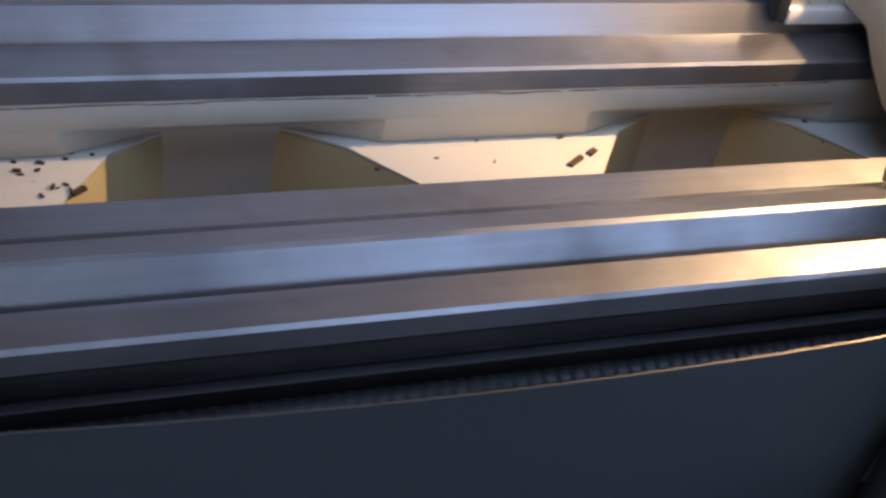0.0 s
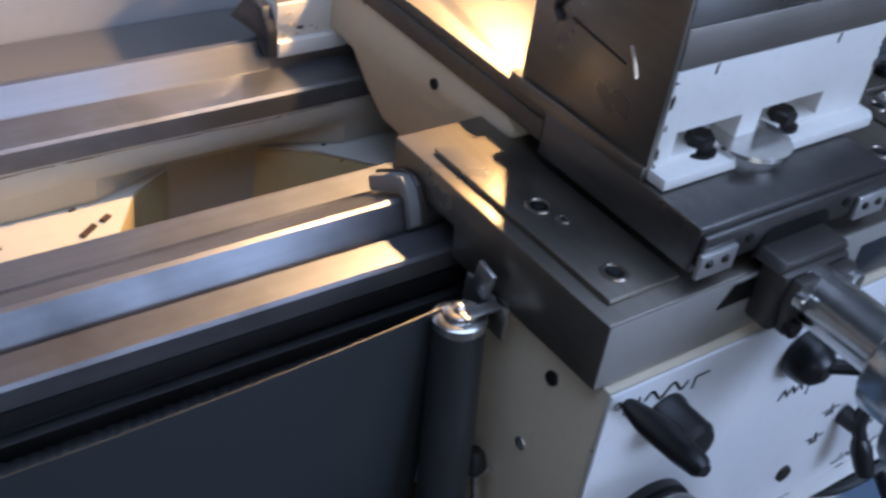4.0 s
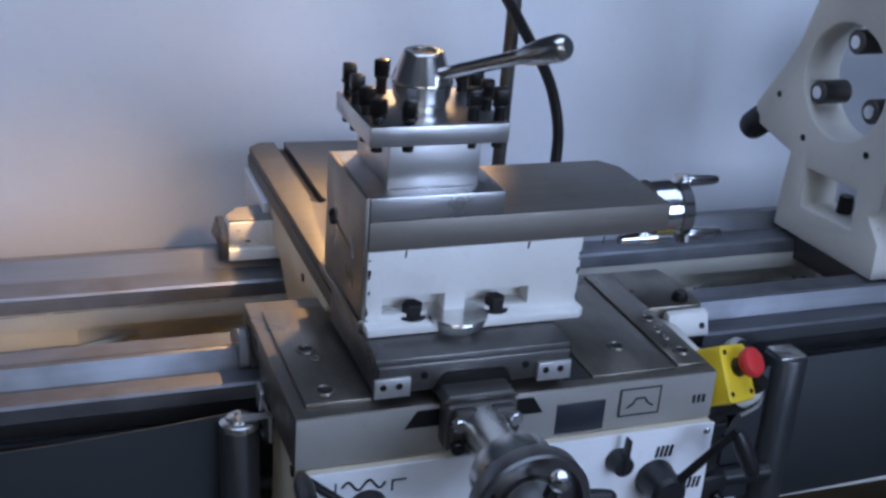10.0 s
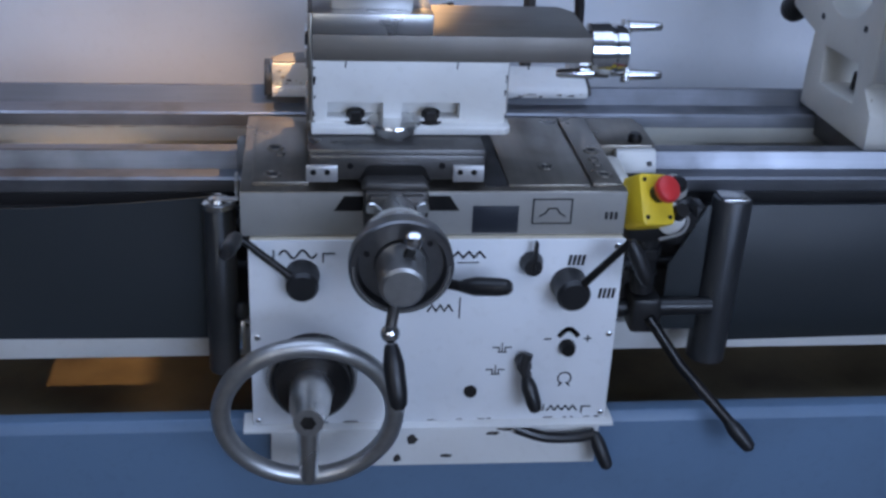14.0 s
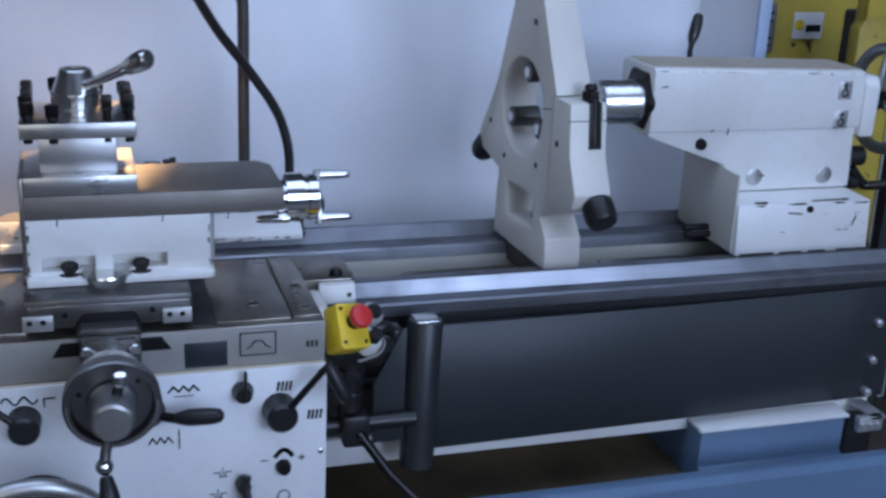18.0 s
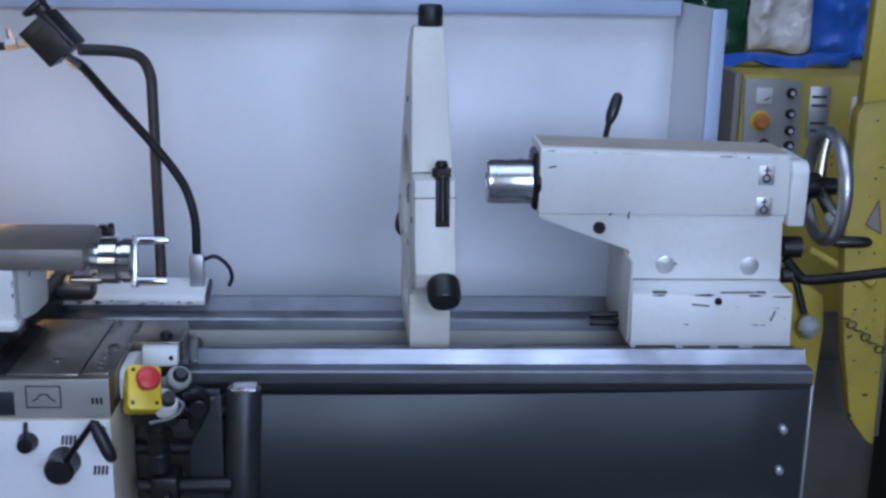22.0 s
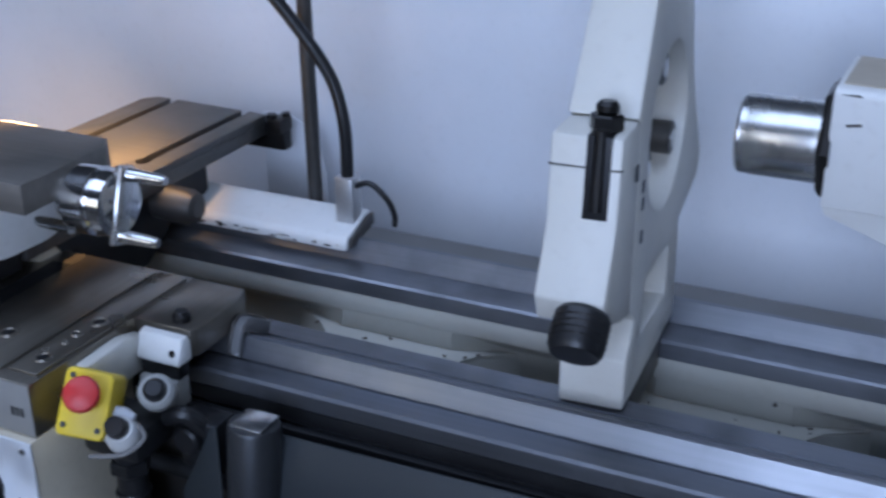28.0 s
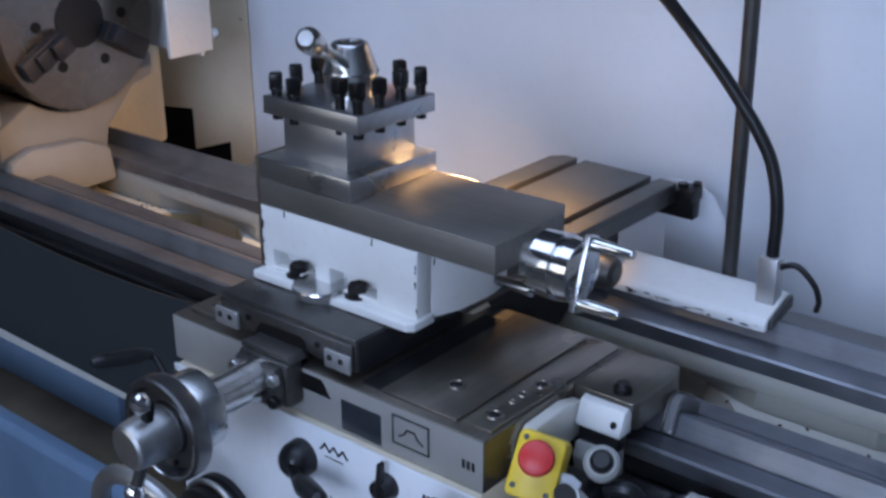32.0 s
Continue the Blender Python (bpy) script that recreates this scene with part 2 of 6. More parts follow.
def glow_mat(name, col, strength):
    m, n, l, b = node_mat(name)
    b.inputs["Base Color"].default_value = (*col, 1)
    b.inputs["Emission Color"].default_value = (*col, 1)
    b.inputs["Emission Strength"].default_value = strength
    return m


M_FOIL, M_GLASS = foil_mat(), glass_mat()
M_BULB = glow_mat("lit_lamp_glass", (1.0, 0.62, 0.28), 14)


# ---- shapes ----
def finish_bevel(bm, bev, seg=2):
    if bev > 0:
        es = [e for e in bm.edges if len(e.link_faces) == 2 and e.calc_face_angle(0) > radians(25)]
        bmesh.ops.bevel(bm, geom=es, offset=bev, segments=seg, profile=0.5, affect="EDGES", clamp_overlap=True)
    return bm


def bx(x0, x1, y0, y1, z0, z1, bev=0.0015):
    bm = bmesh.new()
    bmesh.ops.create_cube(bm, size=1)
    for v in bm.verts:
        v.co = Vector(((x0 + x1) / 2 + v.co.x * (x1 - x0), (y0 + y1) / 2 + v.co.y * (y1 - y0), (z0 + z1) / 2 + v.co.z * (z1 - z0)))
    return finish_bevel(bm, bev)


def prism(pts, axis, a, b, bev=0.0015, holes=()):
    """A polygon, given in the two other axes, drawn out along one axis from a to b; holes go through."""
    def at(u, v, w):
        return {"x": (w, u, v), "y": (u, w, v), "z": (u, v, w)}[axis]
    bm = bmesh.new()
    if not holes:
        lo = [bm.verts.new(at(u, v, a)) for u, v in pts]
        hi = [bm.verts.new(at(u, v, b)) for u, v in pts]
        bm.faces.new(lo), bm.faces.new(hi)
        for i in range(len(pts)):
            j = (i + 1) % len(pts)
            bm.faces.new((lo[i], lo[j], hi[j], hi[i]))
    else:
        for w in (a, b):
            es = []
            for loop in (pts, *holes):
                vs = [bm.verts.new(at(u, v, w)) for u, v in loop]
                es += [bm.edges.new((vs[i], vs[(i + 1) % len(vs)])) for i in range(len(vs))]
            bmesh.ops.triangle_fill(bm, edges=es, use_beauty=True, use_dissolve=True)
        bm.verts.ensure_lookup_table()
        n = len(bm.verts) // 2
        k = 0
        for loop in (pts, *holes):
            m = len(loop)
            for i in range(m):
                j = (i + 1) % m
                bm.faces.new((bm.verts[k + i], bm.verts[k + j], bm.verts[n + k + j], bm.verts[n + k + i]))
            k += m
    bmesh.ops.recalc_face_normals(bm, faces=bm.faces)
    return finish_bevel(bm, bev)


def axis_frame(p, q):
    p, q = Vector(p), Vector(q)
    return Matrix.Translation(p) @ (q - p).to_track_quat("Z", "Y").to_matrix().to_4x4(), (q - p).length


def turned(profile, p, q, n=28, caps=True):
    """A turned shape on the axis from p to q: rows of distance along it (as a share of its length) and radius."""
    m, length = axis_frame(p, q)
    bm = bmesh.new()
    rings = []
    for s, r in profile:
        if r <= 1e-6:
            rings.append([bm.verts.new(m @ Vector((0, 0, s * length)))])
        else:
            rings.append([bm.verts.new(m @ Vector((r * math.cos(2 * math.pi * i / n), r * math.sin(2 * math.pi * i / n), s * length))) for i in range(n)])
    for a, b in zip(rings, rings[1:]):
        for i in range(n):
            j = (i + 1) % n
            if len(a) == 1 and len(b) == 1:
                continue
            if len(a) == 1:
                bm.faces.new((a[0], b[i], b[j]))
            elif len(b) == 1:
                bm.faces.new((a[i], a[j], b[0]))
            else:
                bm.faces.new((a[i], a[j], b[j], b[i]))
    if caps:
        for r in (rings[0], rings[-1]):
            if len(r) > 2:
                bm.faces.new(r)
    bmesh.ops.recalc_face_normals(bm, faces=bm.faces)
    return bm


def cyl(p, q, r, r2=None, n=24, bev=0.0):
    r2 = r if r2 is None else r2
    length = (Vector(q) - Vector(p)).length
    if bev <= 0:
        return turned([(0, r), (1, r2)], p, q, n)
    s = bev / length
    return turned([(0, r - bev), (s, r), (1 - s, r2), (1, r2 - bev)], p, q, n)


def hexa(p, q, r, bev=0.001):
    return cyl(p, q, r, n=6, bev=bev)


def torus(c, axis, R, r, n=56, k=12, squash=1.0):
    bm = bmesh.new()
    m, _ = axis_frame((0, 0, 0), axis)
    rings = []
    for i in range(n):
        a = 2 * math.pi * i / n
        ring = []
        for j in range(k):
            b = 2 * math.pi * j / k
            d = R + r * math.cos(b)
            ring.append(bm.verts.new(Vector(c) + m @ Vector((d * math.cos(a), d * math.sin(a), squash * r * math.sin(b)))))
        rings.append(ring)
    for i in range(n):
        for j in range(k):
            bm.faces.new((rings[i][j], rings[(i + 1) % n][j], rings[(i + 1) % n][(j + 1) % k], rings[i][(j + 1) % k]))
    bmesh.ops.recalc_face_normals(bm, faces=bm.faces)
    return bm


def smooth_line(pts, per=6):
    """A soft line through the points."""
    P = [Vector(p) for p in pts]
    P = [P[0] * 2 - P[1]] + P + [P[-1] * 2 - P[-2]]
    out = []
    for i in range(1, len(P) - 2):
        for s in range(per):
            t = s / per
            a, b, c, d = P[i - 1], P[i], P[i + 1], P[i + 2]
            out.append(0.5 * (2 * b + (c - a) * t + (2 * a - 5 * b + 4 * c - d) * t * t + (3 * b - a - 3 * c + d) * t ** 3))
    return out + [P[-2]]


def tube(pts, r, n=10, per=6, r2=None):
    line = smooth_line(pts, per) if per > 1 else [Vector(p) for p in pts]
    bm = bmesh.new()
    rings, up = [], Vector((0.3, 0.2, 0.93))
    for i, p in enumerate(line):
        d = (line[min(i + 1, len(line) - 1)] - line[max(i - 1, 0)]).normalized()
        side = d.cross(up)
        if side.length < 0.05:
            side = d.cross(Vector((1, 0, 0)))
        side.normalize()
        up = side.cross(d).normalized()
        rr = r if r2 is None else r + (r2 - r) * i / (len(line) - 1)
        rings.append([bm.verts.new(p + rr * (math.cos(2 * math.pi * k / n) * side + math.sin(2 * math.pi * k / n) * up)) for k in range(n)])
    for a, b in zip(rings, rings[1:]):
        for k in range(n):
            bm.faces.new((a[k], a[(k + 1) % n], b[(k + 1) % n], b[k]))
    bm.faces.new(rings[0]), bm.faces.new(rings[-1])
    bmesh.ops.recalc_face_normals(bm, faces=bm.faces)
    return bm


def ribbon(pts, width, y, thick=0.0006):
    """A drawn line on an upright face at y: points in x and z."""
    bm = bmesh.new()
    for (x0, z0), (x1, z1) in zip(pts, pts[1:]):
        d = Vector((x1 - x0, 0, z1 - z0))
        if d.length < 1e-6:
            continue
        d.normalize()
        s = Vector((-d.z, 0, d.x)) * width / 2
        e = d * width * 0.4
        c = [Vector((x0, y, z0)) - s - e, Vector((x1, y, z1)) - s + e, Vector((x1, y, z1)) + s + e, Vector((x0, y, z0)) + s - e]
        f = [bm.verts.new(v) for v in c] + [bm.verts.new(v - Vector((0, thick, 0))) for v in c]
        for q in ((0, 1, 2, 3), (4, 5, 6, 7), (0, 1, 5, 4), (1, 2, 6, 5), (2, 3, 7, 6), (3, 0, 4, 7)):
            bm.faces.new([f[k] for k in q])
    bmesh.ops.recalc_face_normals(bm, faces=bm.faces)
    return bm


def merged(*bms):
    out = bmesh.new()
    for b in bms:
        me = bpy.data.meshes.new("part_mesh")
        b.to_mesh(me)
        b.free()
        out.from_mesh(me)
        bpy.data.meshes.remove(me)
    return out


def turned_about(bm, point, axis, degrees):
    m = Matrix.Translation(point) @ Matrix.Rotation(radians(degrees), 4, axis) @ Matrix.Translation(-Vector(point))
    bm.transform(m)
    return bm


BASE = {}


def to_mesh(name, bm, mat, origin, flat=False):
    bm.transform(Matrix.Translation(-Vector(origin)))
    me = bpy.data.meshes.new(name)
    bm.to_mesh(me)
    bm.free()
    me.materials.append(mat)
    if not flat:
        me.polygons.foreach_set("use_smooth", [True] * len(me.polygons))
        me.set_sharp_from_angle(angle=radians(32))
    return me


def thing(name, at, label, category, group="", kind=""):
    ob = new(name)
    ob.empty_display_size = 0.05
    ob.location = at
    BASE[ob.name] = Vector(at)
    return tagged(ob, label, category, group, kind)


def solid(name, bm, mat, label, category="", group="", kind=""):
    """A thing of one mesh; its origin lies at its base."""
    lo = [min(v.co[k] for v in bm.verts) for k in range(3)]
    hi = [max(v.co[k] for v in bm.verts) for k in range(3)]
    at = Vector(((lo[0] + hi[0]) / 2, (lo[1] + hi[1]) / 2, lo[2]))
    ob = new(name, to_mesh(name, bm, mat, at))
    ob.location = at
    BASE[ob.name] = at
    return tagged(ob, label, category, group, kind)


def part(name, bm, mat, parent, label=""):
    at = BASE[parent.name]
    ob = new(name, to_mesh(name, bm, mat, at))
    ob.parent = parent
    BASE[ob.name] = at
    return tagged(ob, label) if label else ob


# ---- the workshop ----
solid("floor", bx(-6, 7, -4.6, 6.2, -0.12, 0.0, 0), M_FLOOR, "dark oily concrete workshop floor", "floor", kind="structure")
solid("ceiling", prism([(-6, -4.6), (7, -4.6), (7, 6.2), (-6, 6.2)], "z", 4.6, 4.75, 0, holes=[[(-2.45, -1.95), (2.85, -1.95), (2.85, 0.45), (-2.45, 0.45)]]), M_CEIL, "grey workshop ceiling with a rooflight", "ceiling", kind="structure")
solid("wall_west", bx(-6.2, -6, -4.6, 6.2, 0, 4.6, 0), M_WALL, "grey plastered workshop wall", "wall", kind="structure")
solid("wall_east", bx(7, 7.2, -4.6, 6.2, 0, 4.6, 0), M_WALL, "grey plastered workshop wall", "wall", kind="structure")
solid("wall_north", bx(-6.2, 7.2, 6.2, 6.4, 0, 4.6, 0), M_WALL, "grey plastered workshop wall", "wall", kind="structure")
south = solid("wall_south", prism([(-6.2, 0), (7.2, 0), (7.2, 4.6), (-6.2, 4.6)], "y", -4.6, -4.4, 0,
                          holes=[[(-3.6, 1.35), (-0.8, 1.35), (-0.8, 3.55), (-3.6, 3.55)], [(0.6, 1.35), (3.4, 1.35), (3.4, 3.55), (0.6, 3.55)]]),
              M_WALL, "plastered workshop wall with two large windows", "wall", kind="structure")
for k, x in enumerate((-3.6, 0.6)):
    w = thing("window_%d" % (k + 1), (x + 1.4, -4.5, 1.35), "large steel-framed workshop window", "window", kind="structure")
    part("window_frame", merged(bx(x, x + 2.8, -4.56, -4.5, 1.35, 1.41), bx(x, x + 2.8, -4.56, -4.5, 3.49, 3.55), bx(x, x + 0.06, -4.56, -4.5, 1.41, 3.49),
                                bx(x + 2.74, x + 2.8, -4.56, -4.5, 1.41, 3.49), bx(x + 1.37, x + 1.43, -4.56, -4.5, 1.41, 3.49)), M_DARKMACH, w)
    for x0 in (x + 0.06, x + 1.43):
        pane = part("pane", bx(x0, x0 + 1.31, -4.535, -4.529, 1.41, 3.49, 0), M_GLASS, w)
        pane.visible_shadow = False

# ---- lathe bed ----
BX0, BX1 = -1.02, 1.782
bed = thing("lathe_bed", (0.4, 0.42, 0.0), "long cast-iron lathe bed with ground V-ways", "lathe bed")
front_way = [(0.2075, 0.870), (0.2075, 0.910), (0.2045, 0.912), (0.2045, 0.931), (0.2075, 0.9345), (0.240, 0.9345), (0.242, 0.925), (0.2455, 0.925), (0.2585, 0.9575), (0.2635, 0.9590), (0.306, 0.936), (0.309, 0.930), (0.3125, 0.930), (0.3145, 0.9335), (0.3485, 0.9335), (0.3505, 0.930), (0.3505, 0.905), (0.335, 0.87)]
rear_way = [(0.513, 0.905), (0.516, 0.925), (0.519, 0.928), (0.568, 0.928), (0.571, 0.924), (0.575, 0.924), (0.592, 0.952), (0.598, 0.953), (0.640, 0.925), (0.645, 0.87), (0.55, 0.87)]
part("front_way", prism(front_way, "x", BX0, BX1, 0), M_WAY, bed, "ground steel front V-way with a flat way behind it")
part("front_face", prism([(0.2045, 0.8905), (0.2045, 0.910), (0.207, 0.9095), (0.207, 0.8895)], "x", BX0, BX1, 0), M_OILSHADE, bed, "black front face of the bed")
part("rear_way", prism(rear_way, "x", BX0, BX1, 0), M_WAY, bed, "ground steel rear way")
part("rear_wall", prism([(0.514, 0.905), (0.55, 0.87), (0.645, 0.87), (0.645, 0.60), (0.585, 0.60), (0.553, 0.70), (0.550, 0.846), (0.531, 0.862), (0.5178, 0.873), (0.5155, 0.886)], "x", BX0, BX1, 0.001), M_TROUGH, bed, "pale painted inner wall of the bed")
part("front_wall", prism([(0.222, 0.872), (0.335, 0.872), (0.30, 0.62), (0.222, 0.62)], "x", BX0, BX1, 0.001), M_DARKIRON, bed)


def flake(x, z, w, h, y, thick=0.0005):
    """A patch of missing paint with a ragged outline, on an upright face at y."""
    n = 11
    pts = []
    for i in range(n):
        a = 2 * math.pi * i / n
        k = random.uniform(0.55, 1.1)
        pts.append((x + 0.5 * w * k * math.cos(a), z + 0.5 * h * k * math.sin(a)))
    return prism(pts, "y", y - thick, y, 0)


def web(x0, x1, z0, z1):
    """A cross web between two chip openings that narrow towards the back; its top is a flat ledge."""
    plan = [(x0 + 0.050, 0.5515), (x0 + 0.110, 0.517), (x0 + 0.165, 0.458), (x0 + 0.235, 0.385), (x0 + 0.235, 0.300),
            (x1 - 0.200, 0.300), (x1 - 0.200, 0.385), (x1 - 0.150, 0.460), (x1 - 0.107, 0.521), (x1 - 0.054, 0.5515)]
    return prism(plan, "z", z0, z1, 0.0012)


def wall_foot(x0, x1):
    """The rounded foot of the inner wall where it meets a web."""
    bm = prism([(0.5157, 0.888), (0.5195, 0.868), (0.5185, 0.8432), (0.5495, 0.8432), (0.5495, 0.872)], "x", x0 + 0.060, x1 - 0.062, 0)
    for v in bm.verts:
        if v.co.y < 0.53:
            v.co.x += (0.085 if v.co.z < 0.88 else 0.045) * (1 if v.co.x < (x0 + x1) / 2 else -1)
    return finish_bevel(bm, 0.003, 2)


CHUTES = (-1.07, -0.563, -0.053, 0.480, 0.950, 1.420, 1.86)
for x0, x1 in zip(CHUTES, CHUTES[1:]):
    # Yellow lamp glow is painted on the webs at the lamp's end.
    lamp_side = x0 < 0.4
    part("cross_web", web(x0, x1, 0.66, 0.8385), M_LAMPYELLOW if lamp_side else M_TROUGH, bed, "cross web sides with yellow lamp glow in the paint colour" if lamp_side else "pale painted cross web")
    part("web_ledge", web(x0, x1, 0.839, 0.843), M_TROUGH, bed, "pale painted ledge of a cross web")
    part("wall_foot", wall_foot(x0, x1), M_TROUGH, bed)
part("end_plate", bx(1.782, 1.788, 0.21, 0.645, 0.64, 0.905), M_GUARD, bed, "pale sheet-steel end plate")
part("underside_strip", bx(BX0, 1.75, 0.205, 0.2215, 0.618, 0.672), M_WHITE, bed, "white painted lower edge of the bed")

solid("lead_screw", turned([(0, 0.011)] + [(i / 320, 0.0135 if i % 2 else 0.0115) for i in range(1, 320)] + [(1, 0.011)], (-0.98, 0.186, 0.862), (0.98, 0.186, 0.862), 12), M_OILSHADE, "dark threaded steel lead screw in front of the bed", "lead screw")
solid("feed_rod", cyl((-0.98, 0.18, 0.795), (0.98, 0.18, 0.795), 0.012), M_OILSHADE, "dark steel feed rod below the lead screw", "feed rod")
solid("gear_rack", bx(-0.98, 1.16, 0.194, 0.2035, 0.870, 0.887, 0.001), M_OILSHADE, "dark toothed rack along the bed front", "rack")

solid("screw_hanger", merged(bx(-0.245, -0.168, 0.168, 0.2035, 0.846, 0.864, 0.003), bx(-0.238, -0.175, 0.164, 0.2035, 0.834, 0.8455, 0.002)), M_DARKMACH, "dark grey hanger block over the lead screw", "hanger")

# ---- base, chip tray, covers ----
tray = thing("machine_base", (0.4, 0.3, 0.0), "blue-grey lathe base with an oily chip tray", "machine base")
part("tray_front", prism([(0.02, 0.0), (0.02, 0.597), (0.03, 0.612), (0.055, 0.612), (0.06, 0.57), (0.06, 0.0)], "x", -1.25, 1.69, 0.002), M_BLUE, tray, "blue-grey painted front panel")
part("tray_floor", bx(-1.25, 1.69, 0.06, 0.66, 0.50, 0.52, 0), M_TAN, tray, "oily tan tray floor")
part("tray_back", bx(-1.25, 1.69, 0.62, 0.66, 0.52, 0.66, 0), M_TAN, tray)
part("foot_block", prism([(0.065, 0.0), (0.065, 0.535), (0.15, 0.56), (0.15, 0.637), (0.60, 0.637), (0.60, 0.0)], "x", 1.33, 1.66, 0.004), M_BLUE, tray, "blue-grey support under the tailstock end")
part("foot_block", prism([(0.225, 0.521), (0.225, 0.655), (0.60, 0.655), (0.60, 0.521)], "x", -1.0, -0.5, 0.004), M_BLUE, tray)
part("lid", bx(1.325, 1.665, 0.145, 0.203, 0.638, 0.645, 0.001), M_WHITE, tray, "pale lid strip")


def cover_sheet(x0, x1, y0, y1, top0, top1, sag, bottom0, bottom1, belly=0.010):
    """A hanging sheet, 2 mm thick, whose upper edge sags and whose face ripples a little."""
    bm = bmesh.new()
    nx, nz = 44, 8
    grid = []
    for side in (0, 1):
        rows = []
        for i in range(nx + 1):
            s = i / nx
            top = top0 + (top1 - top0) * s - sag * 4 * s * (1 - s)
            low = bottom0 + (bottom1 - bottom0) * s
            col = []
            for j in range(nz + 1):
                u = j / nz
                y = y0 + (y1 - y0) * s - 0.012 * s * (1 - s) * math.sin(u * math.pi) * (1 + math.sin(9 * s)) - belly * u * (1 - u) * (1 + 0.2 * math.sin(4 * s + 2)) * min(1, 9 * (1 - s)) + 0.002 * side
                col.append(bm.verts.new((x0 + (x1 - x0) * s, y, low + (top - low) * u)))
            rows.append(col)
        grid.append(rows)
        for i in range(nx):
            for j in range(nz):
                bm.faces.new((rows[i][j], rows[i + 1][j], rows[i + 1][j + 1], rows[i][j + 1]))
    a, b = grid
    for i in range(nx):
        for j in (0, nz):
            bm.faces.new((a[i][j], a[i + 1][j], b[i + 1][j], b[i][j]))
    for i in (0, nx):
        for j in range(nz):
            bm.faces.new((a[i][j], a[i][j + 1], b[i][j + 1], b[i][j]))
    bmesh.ops.recalc_face_normals(bm, faces=bm.faces)
    return bm


left_cover = thing("roller_cover", (-0.05, 0.11, 0.69), "dark roll-up cover beside the apron, pulled out along the bed", "roller cover", "roller covers of the lead screw")
part("sheet", cover_sheet(-0.98, -0.045, 0.155, 0.140, 0.940, 0.932, 0.028, 0.69, 0.69), M_SHEET, left_cover, "dark blue-black hanging sheet")
can = part("canister", turned([(0, 0.022), (0.01, 0.024), (0.985, 0.024), (1, 0.022)], (-0.036, 0.104, 0.655), (-0.038, 0.128, 0.920), 32), M_CANISTER, left_cover, "dark vertical spring canister")
part("end_cap", turned([(0, 0.0245), (0.5, 0.0245), (0.62, 0.022), (0.66, 0.016), (0.9, 0.015), (1, 0.012)], (-0.038, 0.128, 0.9205), (-0.0385, 0.129, 0.936), 32), M_BRIGHT, can, "bright steel end cap")
part("cap_screw", turned([(0, 0.006), (0.7, 0.006), (1, 0.003)], (-0.0385, 0.129, 0.936), (-0.0385, 0.129, 0.941), 14), M_BRIGHT, can)
part("bracket", merged(bx(-0.044, 0.004, 0.112, 0.124, 0.9362, 0.9385, 0.0005), bx(-0.006, -0.002, 0.106, 0.165, 0.905, 0.9385, 0.0005), turned_about(bx(-0.014, -0.009, 0.128, 0.150, 0.938, 0.968, 0.001), (-0.012, 0.139, 0.938), "X", 12)), M_SATIN, left_cover, "grey steel holding bracket")
right_cover = thing("roller_cover", (0.735, 0.11, 0.652), "black roll-up cover stretched from the apron to the bed end", "roller cover", "roller covers of the lead screw")
part("sheet", cover_sheet(0.76, 1.779, 0.146, 0.200, 0.912, 0.902, 0.004, 0.668, 0.652, 0.085), M_SHEET, right_cover, "black hanging sheet")
can = part("canister", turned([(0, 0.029), (0.01, 0.031), (0.985, 0.031), (1, 0.029)], (0.732, 0.110, 0.660), (0.743, 0.125, 0.935), 32), M_CANISTER, right_cover, "black vertical spring canister")
part("end_cap", bx(0.722, 0.764, 0.105, 0.145, 0.935, 0.939), M_BRIGHT, can, "bright steel end cap")
part("bracket_plate", prism([(0.648, 0.715), (0.648, 0.830), (0.668, 0.868), (0.698, 0.930), (0.705, 0.930), (0.705, 0.715)], "y", 0.104, 0.107, 0.001), M_SHEET, right_cover, "dark sheet-steel bracket")
part("edge_rail", bx(1.7765, 1.7815, 0.194, 0.2035, 0.65, 0.905), M_ALU, right_cover, "pale clamping rail with screws")
for z in (0.828, 0.745, 0.672):
    part("screw_head", turned([(0, 0.0085), (0.8, 0.0085), (1, 0.005)], (1.727, 0.1975, z), (1.727, 0.173, z), 14), M_ALU, right_cover)
solid("hose_clamp_block", merged(bx(1.672, 1.728, 0.12, 0.135, 0.615, 0.648), bx(1.700, 1.735, 0.12, 0.23, 0.640, 0.648), *[cyl((x, 0.12, 0.630), (x, 0.114, 0.630), 0.006, n=12) for x in (1.682, 1.699, 1.717)]), M_ALU, "pale metal clamp block at the bed corner", "clamp")

# ---- carriage ----
car = thing("carriage", (0.27, 0.15, 0.54), "lathe carriage with grey saddle and white control apron", "carriage")
saddle = part("saddle", prism([(0.0, 0.933), (0.0, 1.0), (0.30, 1.0), (0.30, 0.964), (0.20, 0.964), (0.195, 0.933)], "x", 0.0, 0.54, 0.002), M_CAST, car, "bare scraped cast-iron saddle")
part("saddle_ear", prism([(0.540, 0.178), (0.622, 0.178), (0.628, 0.186), (0.628, 0.262), (0.618, 0.300), (0.540, 0.300)], "z", 0.964, 1.0, 0.002), M_CAST, saddle, "projecting rear corner of the saddle")
part("left_gib_plate", bx(0.016, 0.094, 0.020, 0.262, 1.0, 1.006), M_CAST, saddle)
# Black strip laid on the saddle in place of shade beside the slide.
part("dark_recess", bx(0.3395, 0.3715, 0.016, 0.262, 1.0, 1.0022, 0), M_OILSHADE, saddle, "black strip for the shaded recess beside the slide")
